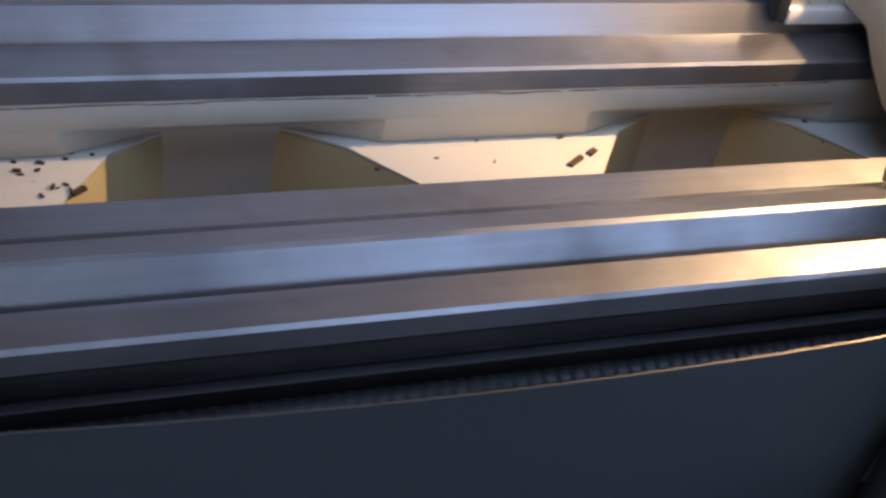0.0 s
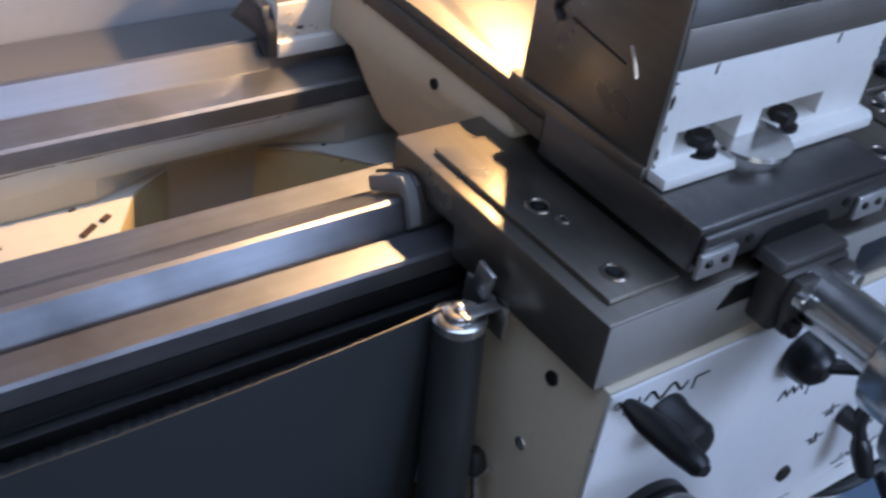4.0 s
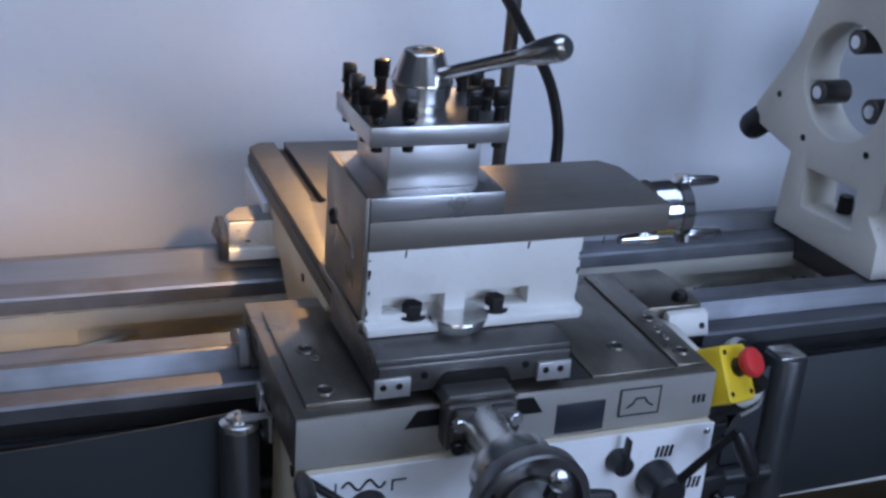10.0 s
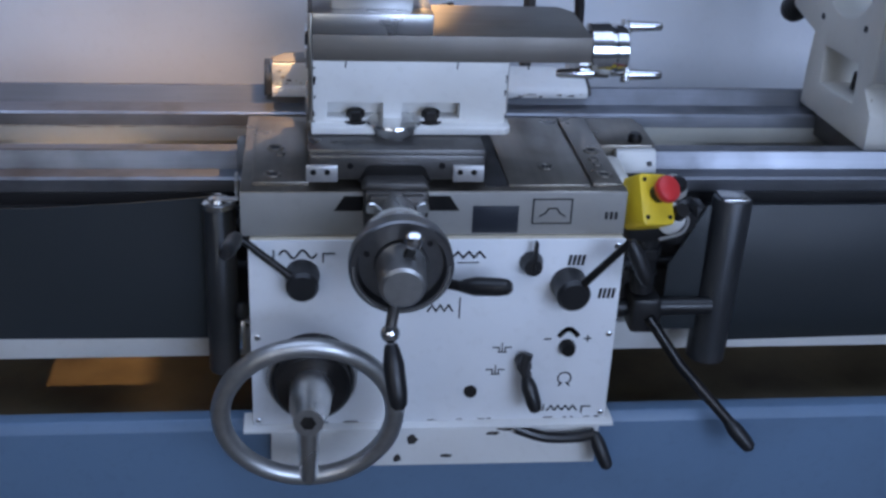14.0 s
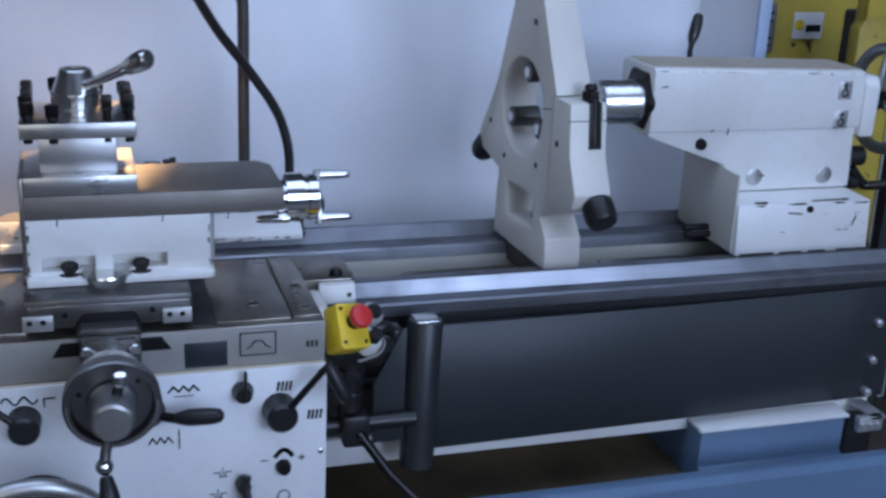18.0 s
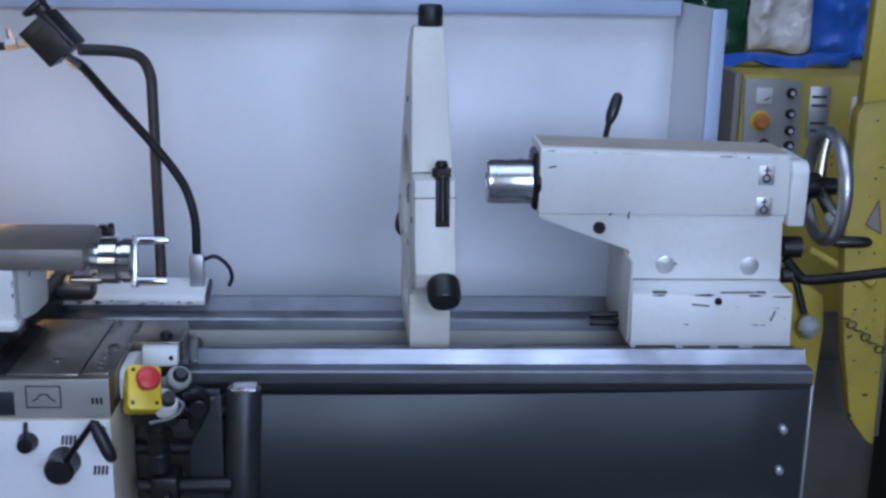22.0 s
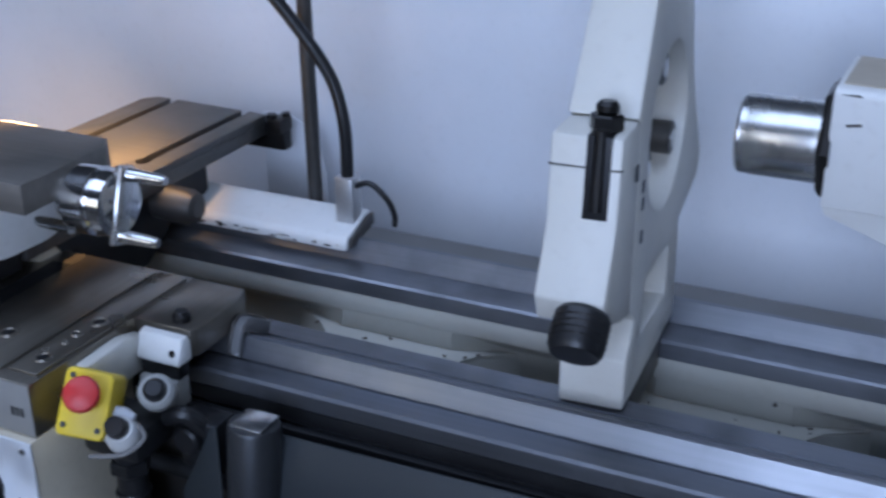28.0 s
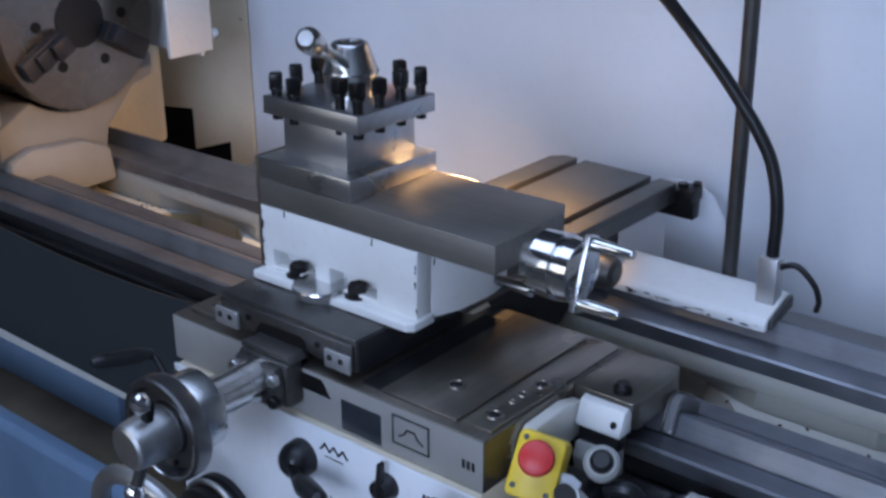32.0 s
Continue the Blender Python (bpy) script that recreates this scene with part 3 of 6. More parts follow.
part("right_gib_plate", bx(0.372, 0.488, 0.014, 0.29, 1.0, 1.004), M_CAST, saddle)
part("edge_gib_plate", bx(0.493, 0.536, 0.018, 0.29, 1.0, 1.004), M_CAST, saddle)


def cap_screw(x, y, z, r, parent):
    part("counterbore", torus((x, y, z + 0.0005), (0, 0, 1), r, 0.0022, 24, 6), M_CAST, parent)
    part("cap_screw", turned([(0, r * 0.92), (1, r * 0.92)], (x, y, z - 0.002), (x, y, z + 0.0006), 20), M_BLACKOX, parent)
    part("screw_socket", hexa((x, y, z), (x, y, z + 0.0016), r * 0.45, 0.0002), M_INK, parent)


for x, y, z, r in ((0.046, 0.147, 1.006, 0.0105), (0.044, 0.046, 1.006, 0.0105), (0.053, 0.122, 1.006, 0.005), (0.517, 0.144, 1.004, 0.0095), (0.516, 0.050, 1.004, 0.0095),
                   (0.437, 0.079, 1.004, 0.010), (0.513, 0.110, 1.004, 0.006), (0.514, 0.088, 1.004, 0.004)):
    cap_screw(x, y, z, r, saddle)
part("bridge", prism([(0.250, 1.0), (0.252, 1.012), (0.266, 1.022), (0.63, 1.022), (0.63, 0.962), (0.53, 0.957), (0.50, 0.93), (0.46, 0.905), (0.40, 0.905), (0.365, 0.93), (0.345, 0.963), (0.30, 0.985)], "x", 0.099, 0.325, 0.006), M_CREAM, saddle, "cream painted bridge across the bed")
# Added black plate; this side of the bridge lies in shade.
part("bridge_wiper", prism([(0.28, 1.015), (0.62, 1.015), (0.62, 0.966), (0.53, 0.962), (0.495, 0.934), (0.46, 0.911), (0.40, 0.911), (0.37, 0.934), (0.35, 0.967), (0.30, 0.990)], "x", 0.3252, 0.3290, 0.001), M_OILSHADE, saddle, "black plate standing for shade on the side of the bridge")
part("round_boss", turned([(0, 0.027), (0.75, 0.027), (0.93, 0.022), (1, 0.014)], (0.3295, 0.500, 1.000), (0.402, 0.500, 0.998), 28), M_DARKIRON, saddle, "dark oily round boss beside the slide")
part("oil_plug", cyl((0.0995, 0.377, 0.994), (0.097, 0.377, 0.994), 0.006, n=16), M_BLACKOX, saddle)
rear = part("rear_wing", prism([(0.566, 0.940), (0.567, 0.952), (0.574, 0.960), (0.628, 0.978), (0.642, 0.979), (0.646, 0.957), (0.596, 0.957), (0.578, 0.940)], "x", 0.119, 0.609, 0.0025), M_WHITE, saddle, "white chipped rear wing running on the back way")
box_plan = [(0.030, 0.577), (0.1165, 0.577), (0.1165, 0.645), (0.104, 0.642), (0.050, 0.630), (0.027, 0.600)]
part("wing_box", prism(box_plan, "z", 0.957, 0.999, 0.0025), M_WHITE, saddle, "chipped white end box of the rear wing")
# Separate lid in a darker grey, since the box top lies in shade.
part("box_top", prism([(x * 0.96 + 0.003, y * 0.97 + 0.020) for x, y in box_plan], "z", 0.9995, 1.0025, 0.001), M_SHADESHEET, saddle, "grey lid on the wing box, darkened for shade")
part("side_wall", prism([(0.600, 1.0030), (0.600, 1.0200), (0.640, 1.0210), (0.758, 1.0210), (0.758, 0.962), (0.652, 0.962), (0.652, 1.0030)], "x", 0.0885, 0.0975, 0.001), M_GUARD, saddle, "pale grey upright side sheet under the table")
part("wing_foot", prism([(0.567, 0.940), (0.569, 0.9565), (0.596, 0.9565), (0.578, 0.940)], "x", 0.030, 0.1165, 0.001), M_WHITE, saddle)
shield = [(0.29, 0.88), (0.29, 1.035), (0.345, 1.035), (0.375, 1.020), (0.398, 0.985), (0.410, 0.94), (0.412, 0.88)]
part("rear_shield", prism(shield, "y", 0.842, 0.846, 0.001), M_GUARD, saddle, "rounded pale grey sheet behind the slide")
part("end_cover", prism([(0.572, 0.944), (0.574, 0.957), (0.628, 0.975), (0.641, 0.976), (0.643, 0.958)], "x", 0.6095, 0.616, 0.001), M_DARKIRON, saddle)
wiper_line = [(0.238, 0.940), (0.243, 0.957), (0.254, 0.975), (0.266, 0.980), (0.280, 0.974), (0.316, 0.952), (0.311, 0.937), (0.300, 0.942), (0.2635, 0.962), (0.2575, 0.960), (0.246, 0.932)]
part("front_wiper", prism(wiper_line, "x", -0.016, 0.0, 0.003), M_FELT, saddle, "worn grey way wiper in a steel holder")
part("wiper_holder", prism([(y + (0.0025 if y > 0.27 else -0.0025), z + 0.002) for y, z in wiper_line], "x", -0.005, -0.0003, 0.001), M_DARKIRON, saddle)
part("rear_wiper", prism([(0.567, 0.942), (0.572, 0.972), (0.588, 0.994), (0.62, 0.996), (0.66, 0.95), (0.60, 0.957), (0.577, 0.94)], "x", 0.016, 0.030, 0.003), M_DARKRUBBER, saddle, "worn grey way wiper")
part("right_wiper", prism(wiper_line, "x", 0.628, 0.644, 0.003), M_FELT, saddle, "worn grey way wiper in a steel holder")
part("wiper_holder", prism([(y + (0.0025 if y > 0.27 else -0.0025), z + 0.002) for y, z in wiper_line], "x", 0.6285, 0.633, 0.001), M_DARKIRON, saddle)
part("front_strip", bx(0.0005, 0.5395, -0.0012, 0.0, 0.9340, 0.9985, 0.0004), M_STRIP, saddle, "smooth grey front edge of the saddle")
part("blank_plate", bx(0.321, 0.386, -0.0026, -0.0012, 0.9375, 0.979, 0.0006), M_DARKRUBBER, saddle, "blank dark grey plate")
part("pictogram_plate", bx(0.406, 0.461, -0.0024, -0.0013, 0.952, 0.989, 0.0004), M_STRIP, saddle, "small grey pictogram plate")
part("pictogram_line", ribbon([(0.416, 0.963), (0.424, 0.968), (0.428, 0.975), (0.440, 0.975), (0.444, 0.968), (0.452, 0.963)], 0.0022, -0.0025), M_INK, saddle)
part("pictogram_frame", ribbon([(0.406, 0.952), (0.406, 0.989), (0.461, 0.989), (0.461, 0.952), (0.406, 0.952)], 0.0018, -0.0025), M_INK, saddle)
for x in (0.512, 0.519, 0.526):
    part("stamped_mark", ribbon([(x, 0.959), (x, 0.967)], 0.004, -0.0014), M_INK, saddle)
part("dovetail_gap", prism([(0.142, 0.994), (0.128, 0.972), (0.302, 0.972), (0.288, 0.994)], "y", -0.0022, 0.02, 0), M_BLACKOX, saddle, "dark dovetail gap")

# apron
apron = part("apron", bx(0.012, 0.540, -0.010, 0.165, 0.632, 0.932, 0.003), M_CREAM, car, "cream enamelled apron housing")
part("apron_panel", bx(0.010, 0.541, -0.014, -0.0105, 0.630, 0.9325, 0.001), M_APRON, car, "white front panel with black symbols")
part("lower_housing", prism([(0.034, 0.545), (0.036, 0.628), (0.538, 0.628), (0.535, 0.540)], "y", -0.006, 0.15, 0.003), M_WHITE, car, "chipped white lower housing")
part("drip_ledge", prism([(-0.026, 0.6225), (-0.026, 0.6265), (-0.0145, 0.6295), (0.02, 0.6295), (0.02, 0.6285), (-0.014, 0.6285), (-0.022, 0.6225)], "x", -0.004, 0.552, 0), M_WHITE, car, "white sheet drip ledge under the panel")
PY = -0.0142
tap = part("drain_tap", tube([(0.012, 0.100, 0.742), (-0.006, 0.100, 0.742), (-0.008, 0.094, 0.726), (-0.008, 0.090, 0.700)], 0.0045, 10, 4), M_CHROME, car, "small bright drain tap on the apron side")
part("tap_knob", turned([(0, 0.006), (0.3, 0.0115), (0.8, 0.010), (1, 0.006)], (-0.006, 0.102, 0.742), (-0.009, 0.106, 0.772), 18), M_OILSHADE, tap, "dark oily tap knob")
part("side_screw", turned([(0, 0.0065), (0.6, 0.006), (1, 0.003)], (0.012, 0.071, 0.803), (0.0085, 0.071, 0.803), 14), M_SATIN, car)
part("side_plug", turned([(0, 0.0075), (1, 0.0068)], (0.012, 0.054, 0.897), (0.0095, 0.054, 0.897), 14), M_BLACKOX, car, "dark round plug")


def zigzag(x0, x1, z, h, n):
    return [(x0 + (x1 - x0) * i / (2 * n), z + (h if i % 2 else 0)) for i in range(2 * n + 1)]


def wave(x0, x1, z, h, n):
    return [(x0 + (x1 - x0) * i / 24, z + h * math.sin(2 * math.pi * n * i / 24)) for i in range(25)]


marks = [
    ([(0.030, 0.906), (0.045, 0.906), (0.045, 0.918)], 0.0022), (wave(0.053, 0.104, 0.912, 0.006, 2), 0.0028), ([(0.113, 0.900), (0.113, 0.913), (0.129, 0.913)], 0.0022),
    (zigzag(0.294, 0.340, 0.905, 0.009, 3), 0.0030), ([(0.302, 0.897), (0.332, 0.897)], 0.0016),
    (zigzag(0.262, 0.298, 0.819, 0.010, 3), 0.0026), ([(0.308, 0.808), (0.308, 0.840)], 0.0022),
    ([(0.361, 0.757), (0.370, 0.757), (0.370, 0.750)], 0.0018), ([(0.388, 0.757), (0.379, 0.757), (0.379, 0.750)], 0.0018), ([(0.3745, 0.764), (0.3745, 0.749)], 0.0016), ([(0.369, 0.749), (0.381, 0.749)], 0.0016),
    ([(0.353, 0.719), (0.362, 0.719), (0.362, 0.712)], 0.0018), ([(0.380, 0.719), (0.371, 0.719), (0.371, 0.712)], 0.0018), ([(0.3665, 0.726), (0.3665, 0.711)], 0.0016), ([(0.361, 0.711), (0.373, 0.711)], 0.0016),
    ([(0.436, 0.770), (0.446, 0.770)], 0.0020), ([(0.496, 0.770), (0.506, 0.770)], 0.0020), ([(0.501, 0.765), (0.501, 0.775)], 0.0020),
    ([(0.472 + 0.010 * math.cos(a), 0.702 + 0.010 * math.sin(a)) for a in [i * math.pi / 8 for i in range(-3, 12)]], 0.0020), ([(0.464, 0.689), (0.468, 0.694)], 0.0022), ([(0.480, 0.689), (0.476, 0.694)], 0.0022),
    ([(0.430, 0.646), (0.444, 0.646), (0.444, 0.656)], 0.0020), (zigzag(0.450, 0.495, 0.645, 0.008, 4), 0.0024), ([(0.503, 0.640), (0.503, 0.651), (0.516, 0.651)], 0.0020),
]
for line, w in marks:
    part("panel_symbol", ribbon(line, w, PY), M_INK, apron)
for x0, z0 in ((0.462, 0.893), (0.511, 0.839)):
    for k in range(4):
        part("panel_symbol", ribbon([(x0 + 0.0065 * k, z0), (x0 + 0.0065 * k + 0.002, z0 + 0.013)], 0.0040, PY), M_INK, apron)
part("panel_symbol", ribbon([(0.459 + 0.026 * s, 0.776 + 0.010 * math.sin(math.pi * s)) for s in [i / 8 for i in range(9)]], 0.0075, PY), M_INK, apron)
for x, z in ((0.018, 0.922), (0.020, 0.780), (0.532, 0.778), (0.018, 0.638), (0.533, 0.640), (0.530, 0.922)):
    part("panel_screw", turned([(0, 0.0045), (0.6, 0.0045), (1, 0.0025)], (x, PY, z), (x, PY - 0.003, z), 14), M_CHROME, apron)
for x, z, w, h in ((0.165, 0.617, 0.05, 0.014), (0.205, 0.612, 0.03, 0.012), (0.372, 0.600, 0.022, 0.008), (0.390, 0.607, 0.028, 0.008), (0.408, 0.616, 0.018, 0.005), (0.248, 0.592, 0.018, 0.02), (0.225, 0.558, 0.014, 0.018), (0.30, 0.56, 0.02, 0.006)):
    part("paint_chip", flake(x, z, w, h, -0.0062), M_DARKIRON, apron)


def grip(p, q, r=0.0105):
    return turned([(0, r * 0.55), (0.06, r * 0.7), (0.3, r), (0.75, r * 0.95), (0.93, r * 0.8), (1, r * 0.45)], p, q, 18)


def hub_lever(x, z, tip, knob_tip, hub_r, name):
    lv = part(name, turned([(0, hub_r * 1.08), (0.2, hub_r * 1.08), (0.3, hub_r), (0.88, hub_r), (1, hub_r * 0.82)], (x, -0.010, z), (x, -0.058, z), 28), M_BLACK, car, "black lever hub")
    part("lever_arm", tube([(x, -0.046, z), tip], 0.0062, 12, 1, 0.0050), M_BLACKOX, lv)
    part("lever_grip", grip(tip, knob_tip, 0.0115), M_BLACK, lv)


hub_lever(0.084, 0.880, (-0.002, -0.039, 0.952), (-0.013, -0.128, 0.969), 0.0225, "feed_lever")
hub_lever(0.464, 0.862, (0.530, -0.075, 0.958), (0.560, -0.085, 0.895), 0.0245, "clutch_lever")
tg = part("selector_knob", turned([(0, 0.017), (0.3, 0.017), (0.5, 0.015), (1, 0.013)], (0.407, -0.010, 0.897), (0.407, -0.034, 0.897), 24), M_BLACK, car, "black selector knob")
part("selector_tab", prism([(0.403, 0.890), (0.411, 0.890), (0.4125, 0.935), (0.408, 0.938)], "y", -0.036, -0.024, 0.002), M_BLACK, tg)
part("dial_button", turned([(0, 0.0125), (0.5, 0.0125), (1, 0.010)], (0.471, -0.012, 0.757), (0.471, -0.028, 0.757), 22), M_BLACKOX, car, "dark metering dial")
part("plug", turned([(0, 0.0105), (1, 0.0095)], (0.331, -0.012, 0.682), (0.331, -0.018, 0.682), 20), M_BLACKOX, car, "dark round plug")
nut = part("half_nut_lever", turned([(0, 0.012), (1, 0.011)], (0.406, -0.012, 0.735), (0.406, -0.034, 0.735), 18), M_BLACK, car, "black half-nut lever")
part("lever_blade", tube([(0.410, -0.032, 0.756), (0.405, -0.036, 0.735), (0.410, -0.040, 0.722)], 0.008, 10, 3), M_BLACK, nut)
part("lever_grip", grip((0.408, -0.040, 0.722), (0.424, -0.058, 0.672), 0.012), M_BLACK, nut)
low = part("lock_handle", tube([(0.405, -0.012, 0.612), (0.45, -0.020, 0.600), (0.50, -0.025, 0.602), (0.525, -0.028, 0.610)], 0.0085, 10), M_BLACK, car, "black bent locking handle")
part("lever_grip", grip((0.523, -0.028, 0.612), (0.545, -0.050, 0.560), 0.0115), M_BLACK, low)
joy = part("feed_joystick", tube([(0.262, -0.036, 0.882), (0.306, -0.066, 0.885)], 0.0075, 10, 1), M_BLACKOX, car, "black feed joystick")
part("joystick_base", turned([(0, 0.025), (0.5, 0.025), (0.8, 0.020), (1, 0.012)], (0.262, -0.0142, 0.882), (0.266, -0.048, 0.882), 26), M_BLACK, joy, "black joystick base")
part("lever_grip", grip((0.300, -0.062, 0.885), (0.368, -0.088, 0.896), 0.0135), M_BLACK, joy)

# carriage handwheel
HW = Vector((0.091, -0.128, 0.724))
wheel = part("carriage_handwheel", turned_about(torus(HW, (0, 1, 0), 0.1185, 0.0135, 72, 14), HW, "X", 9), M_SATIN, car, "polished steel carriage handwheel")
part("mount_flange", turned([(0, 0.064), (0.5, 0.064), (0.6, 0.058), (1, 0.056)], (0.098, -0.012, 0.722), (0.098, -0.034, 0.722), 40), M_BLACK, wheel, "dark round flange")
part("scale_drum", turned([(0, 0.054), (0.1, 0.056), (0.8, 0.056), (1, 0.050)], (0.097, -0.034, 0.722), (0.096, -0.062, 0.722), 40), M_BLACKOX, wheel, "dark graduated drum")
part("drum_ring", torus((0.097, -0.036, 0.722), (0, 1, 0), 0.0605, 0.0042, 44, 8), M_SATIN, wheel, "bright drum ring")
part("wheel_hub", turned([(0, 0.032), (0.6, 0.028), (0.8, 0.0235), (1, 0.021)], (0.096, -0.062, 0.722), tuple(HW + Vector((0, -0.022, 0))), 28), M_BRIGHT, wheel)
part("hub_socket", hexa(tuple(HW + Vector((0, -0.021, 0))), tuple(HW + Vector((0, -0.0235, 0))), 0.011, 0.0003), M_BLACKOX, wheel)
for ang in (180, 60, -60):
    d = Vector((math.sin(radians(ang)), 0, math.cos(radians(ang))))
    if ang == 180:
        part("spoke", tube([HW + d * 0.02 + Vector((0, -0.004, 0)), HW + d * 0.07, HW + d * 0.114 + Vector((0, 0.014, 0))], 0.0155, 14, 4, 0.013), M_BRIGHT, wheel)

# cross feed
CF = Vector((0.208, -0.180, 0.984))
cross = part("cross_feed_screw", turned([(0, 0.027), (0.9, 0.027), (1, 0.030)], (0.210, -0.028, 0.985), (0.208, -0.160, 0.984), 32), M_BRIGHT, car, "turned steel cross-feed sleeve")
part("bearing_bracket", merged(bx(0.168, 0.256, -0.030, 0.0, 0.952, 1.012, 0.006), prism([(0.164, 1.012), (0.258, 1.012), (0.250, 1.022), (0.172, 1.022)], "y", -0.024, 0.01, 0.002)), M_DARKIRON, cross, "dark square bearing bracket")
part("flange_plate", prism([(0.176, 0.955), (0.248, 0.955), (0.254, 0.985), (0.248, 1.010), (0.176, 1.010), (0.170, 0.985)], "y", -0.042, -0.030, 0.002), M_DARKIRON, cross, "dark screwed flange")
part("graduated_collar", turned([(0, 0.044), (0.1, 0.049), (0.9, 0.049), (1, 0.047)], (0.209, -0.122, 0.984), (0.208, -0.161, 0.984), 44), M_BRIGHT, cross, "turned graduated collar")
part("collar_ring", torus((0.208, -0.187, 0.977), (0, 1, 0), 0.0605, 0.0022, 56, 6), M_BRIGHT, cross, "bright worn rim of the disc")
for a in (40, 160, 280):
    part("disc_screw", cyl((0.208 + 0.046 * math.cos(radians(a)), -0.174, 0.977 + 0.046 * math.sin(radians(a))), (0.208 + 0.046 * math.cos(radians(a)), -0.178, 0.977 + 0.046 * math.sin(radians(a))), 0.004, n=12), M_BLACKOX, cross)
for x in (0.178, 0.246):
    part("cap_screw", turned([(0, 0.0085), (0.8, 0.0085), (1, 0.007)], (x, -0.040, 0.996), (x, -0.050, 0.996), 18), M_BRIGHT, cross)
    part("cap_screw", turned([(0, 0.0085), (0.8, 0.0085), (1, 0.007)], (x, -0.040, 0.966), (x, -0.050, 0.966), 18), M_BLACKOX, cross)
part("balance_disc", turned([(0, 0.052), (0.12, 0.0645), (0.2, 0.066), (0.72, 0.066), (0.80, 0.064), (0.80, 0.0565), (0.45, 0.0535), (0.45, 0.0345), (0.6, 0.033)], (0.208, -0.160, 0.978), (0.208, -0.196, 0.977), 56), M_DISC, cross, "turned steel balance disc with a hollow face")
part("disc_hub", turned([(0, 0.032), (0.8, 0.030), (0.95, 0.028), (1, 0.024)], (0.207, -0.176, 0.977), (0.206, -0.236, 0.974), 32), M_SATIN, cross, "knurled steel hub")
arm = part("ball_crank", tube([(0.206, -0.205, 0.975), (0.196, -0.215, 0.925), (0.193, -0.222, 0.905)], 0.0075, 12, 4), M_DARKIRON, cross, "dark steel ball crank")
part("crank_ball", turned([(0, 0), (0.08, 0.007), (0.3, 0.0115), (0.5, 0.0125), (0.7, 0.0115), (0.92, 0.007), (1, 0)], (0.193, -0.222, 0.892), (0.193, -0.222, 0.917), 18), M_CHROME, arm)
part("crank_grip", grip((0.194, -0.228, 0.893), (0.204, -0.262, 0.818), 0.0135), M_BLACK, arm)
part("upper_ball", turned([(0, 0), (0.08, 0.007), (0.3, 0.0115), (0.5, 0.0125), (0.7, 0.0115), (0.92, 0.007), (1, 0)], (0.218, -0.210, 1.020), (0.219, -0.226, 1.042), 18), M_CHROME, arm)
part("upper_arm", prism([(0.196, 0.975), (0.214, 0.972), (0.226, 1.028), (0.216, 1.030)], "y", -0.214, -0.203, 0.002), M_BLACKOX, arm, "black flat crank arm")

# right-hand gear on the saddle end
lb2 = thing("limit_switch_box", (0.59, 0.16, 0.93), "white limit-switch box with a chipped edge beside the saddle", "switch box")
part("sloped_box", prism([(0.1765, 0.990), (0.170, 0.9985), (0.160, 0.996), (0.150, 0.970), (0.150, 0.964), (0.1765, 0.964)], "x", 0.562, 0.624, 0.002), M_WHITE, lb2, "white sloping lid")
part("dark_gap", bx(0.566, 0.620, 0.153, 0.174, 0.944, 0.9635, 0.001), M_BLACK, lb2, "dark slot under the lid")
part("lower_box", prism([(0.174, 0.905), (0.174, 0.9435), (0.148, 0.9435), (0.142, 0.925), (0.146, 0.905)], "x", 0.565, 0.618, 0.002), M_PANEL, lb2, "pale grey lower body")
part("side_casting", prism([(0.058, 0.940), (0.060, 0.978), (0.072, 0.992), (0.140, 0.994), (0.174, 0.985), (0.174, 0.940)], "x", 0.5412, 0.5605, 0.004), M_STEADY, lb2, "pale grey cast side piece")
part("lid_screw", cyl((0.613, 0.1555, 0.978), (0.613, 0.1525, 0.979), 0.0045, n=10), M_BLACKOX, lb2)
part("plug_arm", tube([(0.595, 0.160, 0.925), (0.618, 0.125, 0.938), (0.632, 0.100, 0.955)], 0.016, 12, 3), M_PANEL, lb2, "grey cast arm of the plug")
rg = part("plug_ring", turned([(0, 0.017), (0.4, 0.021), (0.8, 0.021), (1, 0.017)], (0.630, 0.104, 0.953), (0.640, 0.086, 0.973), 26), M_PANEL, lb2, "pale round plug seat")
part("rubber_plug", turned([(0, 0.014), (0.6, 0.013), (1, 0.009)], (0.6395, 0.087, 0.972), (0.643, 0.080, 0.980), 22), M_BLACK, rg, "black rubber plug")
solid("stop_knob", turned([(0, 0.0115), (0.6, 0.0115), (0.8, 0.009), (1, 0.008)], (0.598, 0.196, 1.0003), (0.598, 0.196, 1.013), 18), M_BLACKOX, "small black stop knob on the saddle corner", "knob")
sw = thing("rotary_switch", (0.60, 0.10, 0.90), "dark rotary coolant switch with cable beside the saddle", "switch")
part("body", bx(0.560, 0.640, 0.045, 0.115, 0.895, 0.935, 0.008), M_BLACK, sw)
part("collar", turned([(0, 0.019), (0.7, 0.019), (1, 0.015)], (0.620, 0.05, 0.925), (0.627, 0.035, 0.948), 24), M_WHITE, sw, "white switch collar")
part("knob", turned([(0, 0.013), (1, 0.011)], (0.626, 0.036, 0.947), (0.631, 0.024, 0.960), 20), M_BLACKOX, sw)
solid("cable_hose", tube([(0.64, 0.10, 0.93), (0.665, 0.105, 0.935), (0.678, 0.12, 0.90), (0.672, 0.13, 0.80)], 0.011, 10), M_BLACK, "black rubber hose behind the emergency stop", "hose")
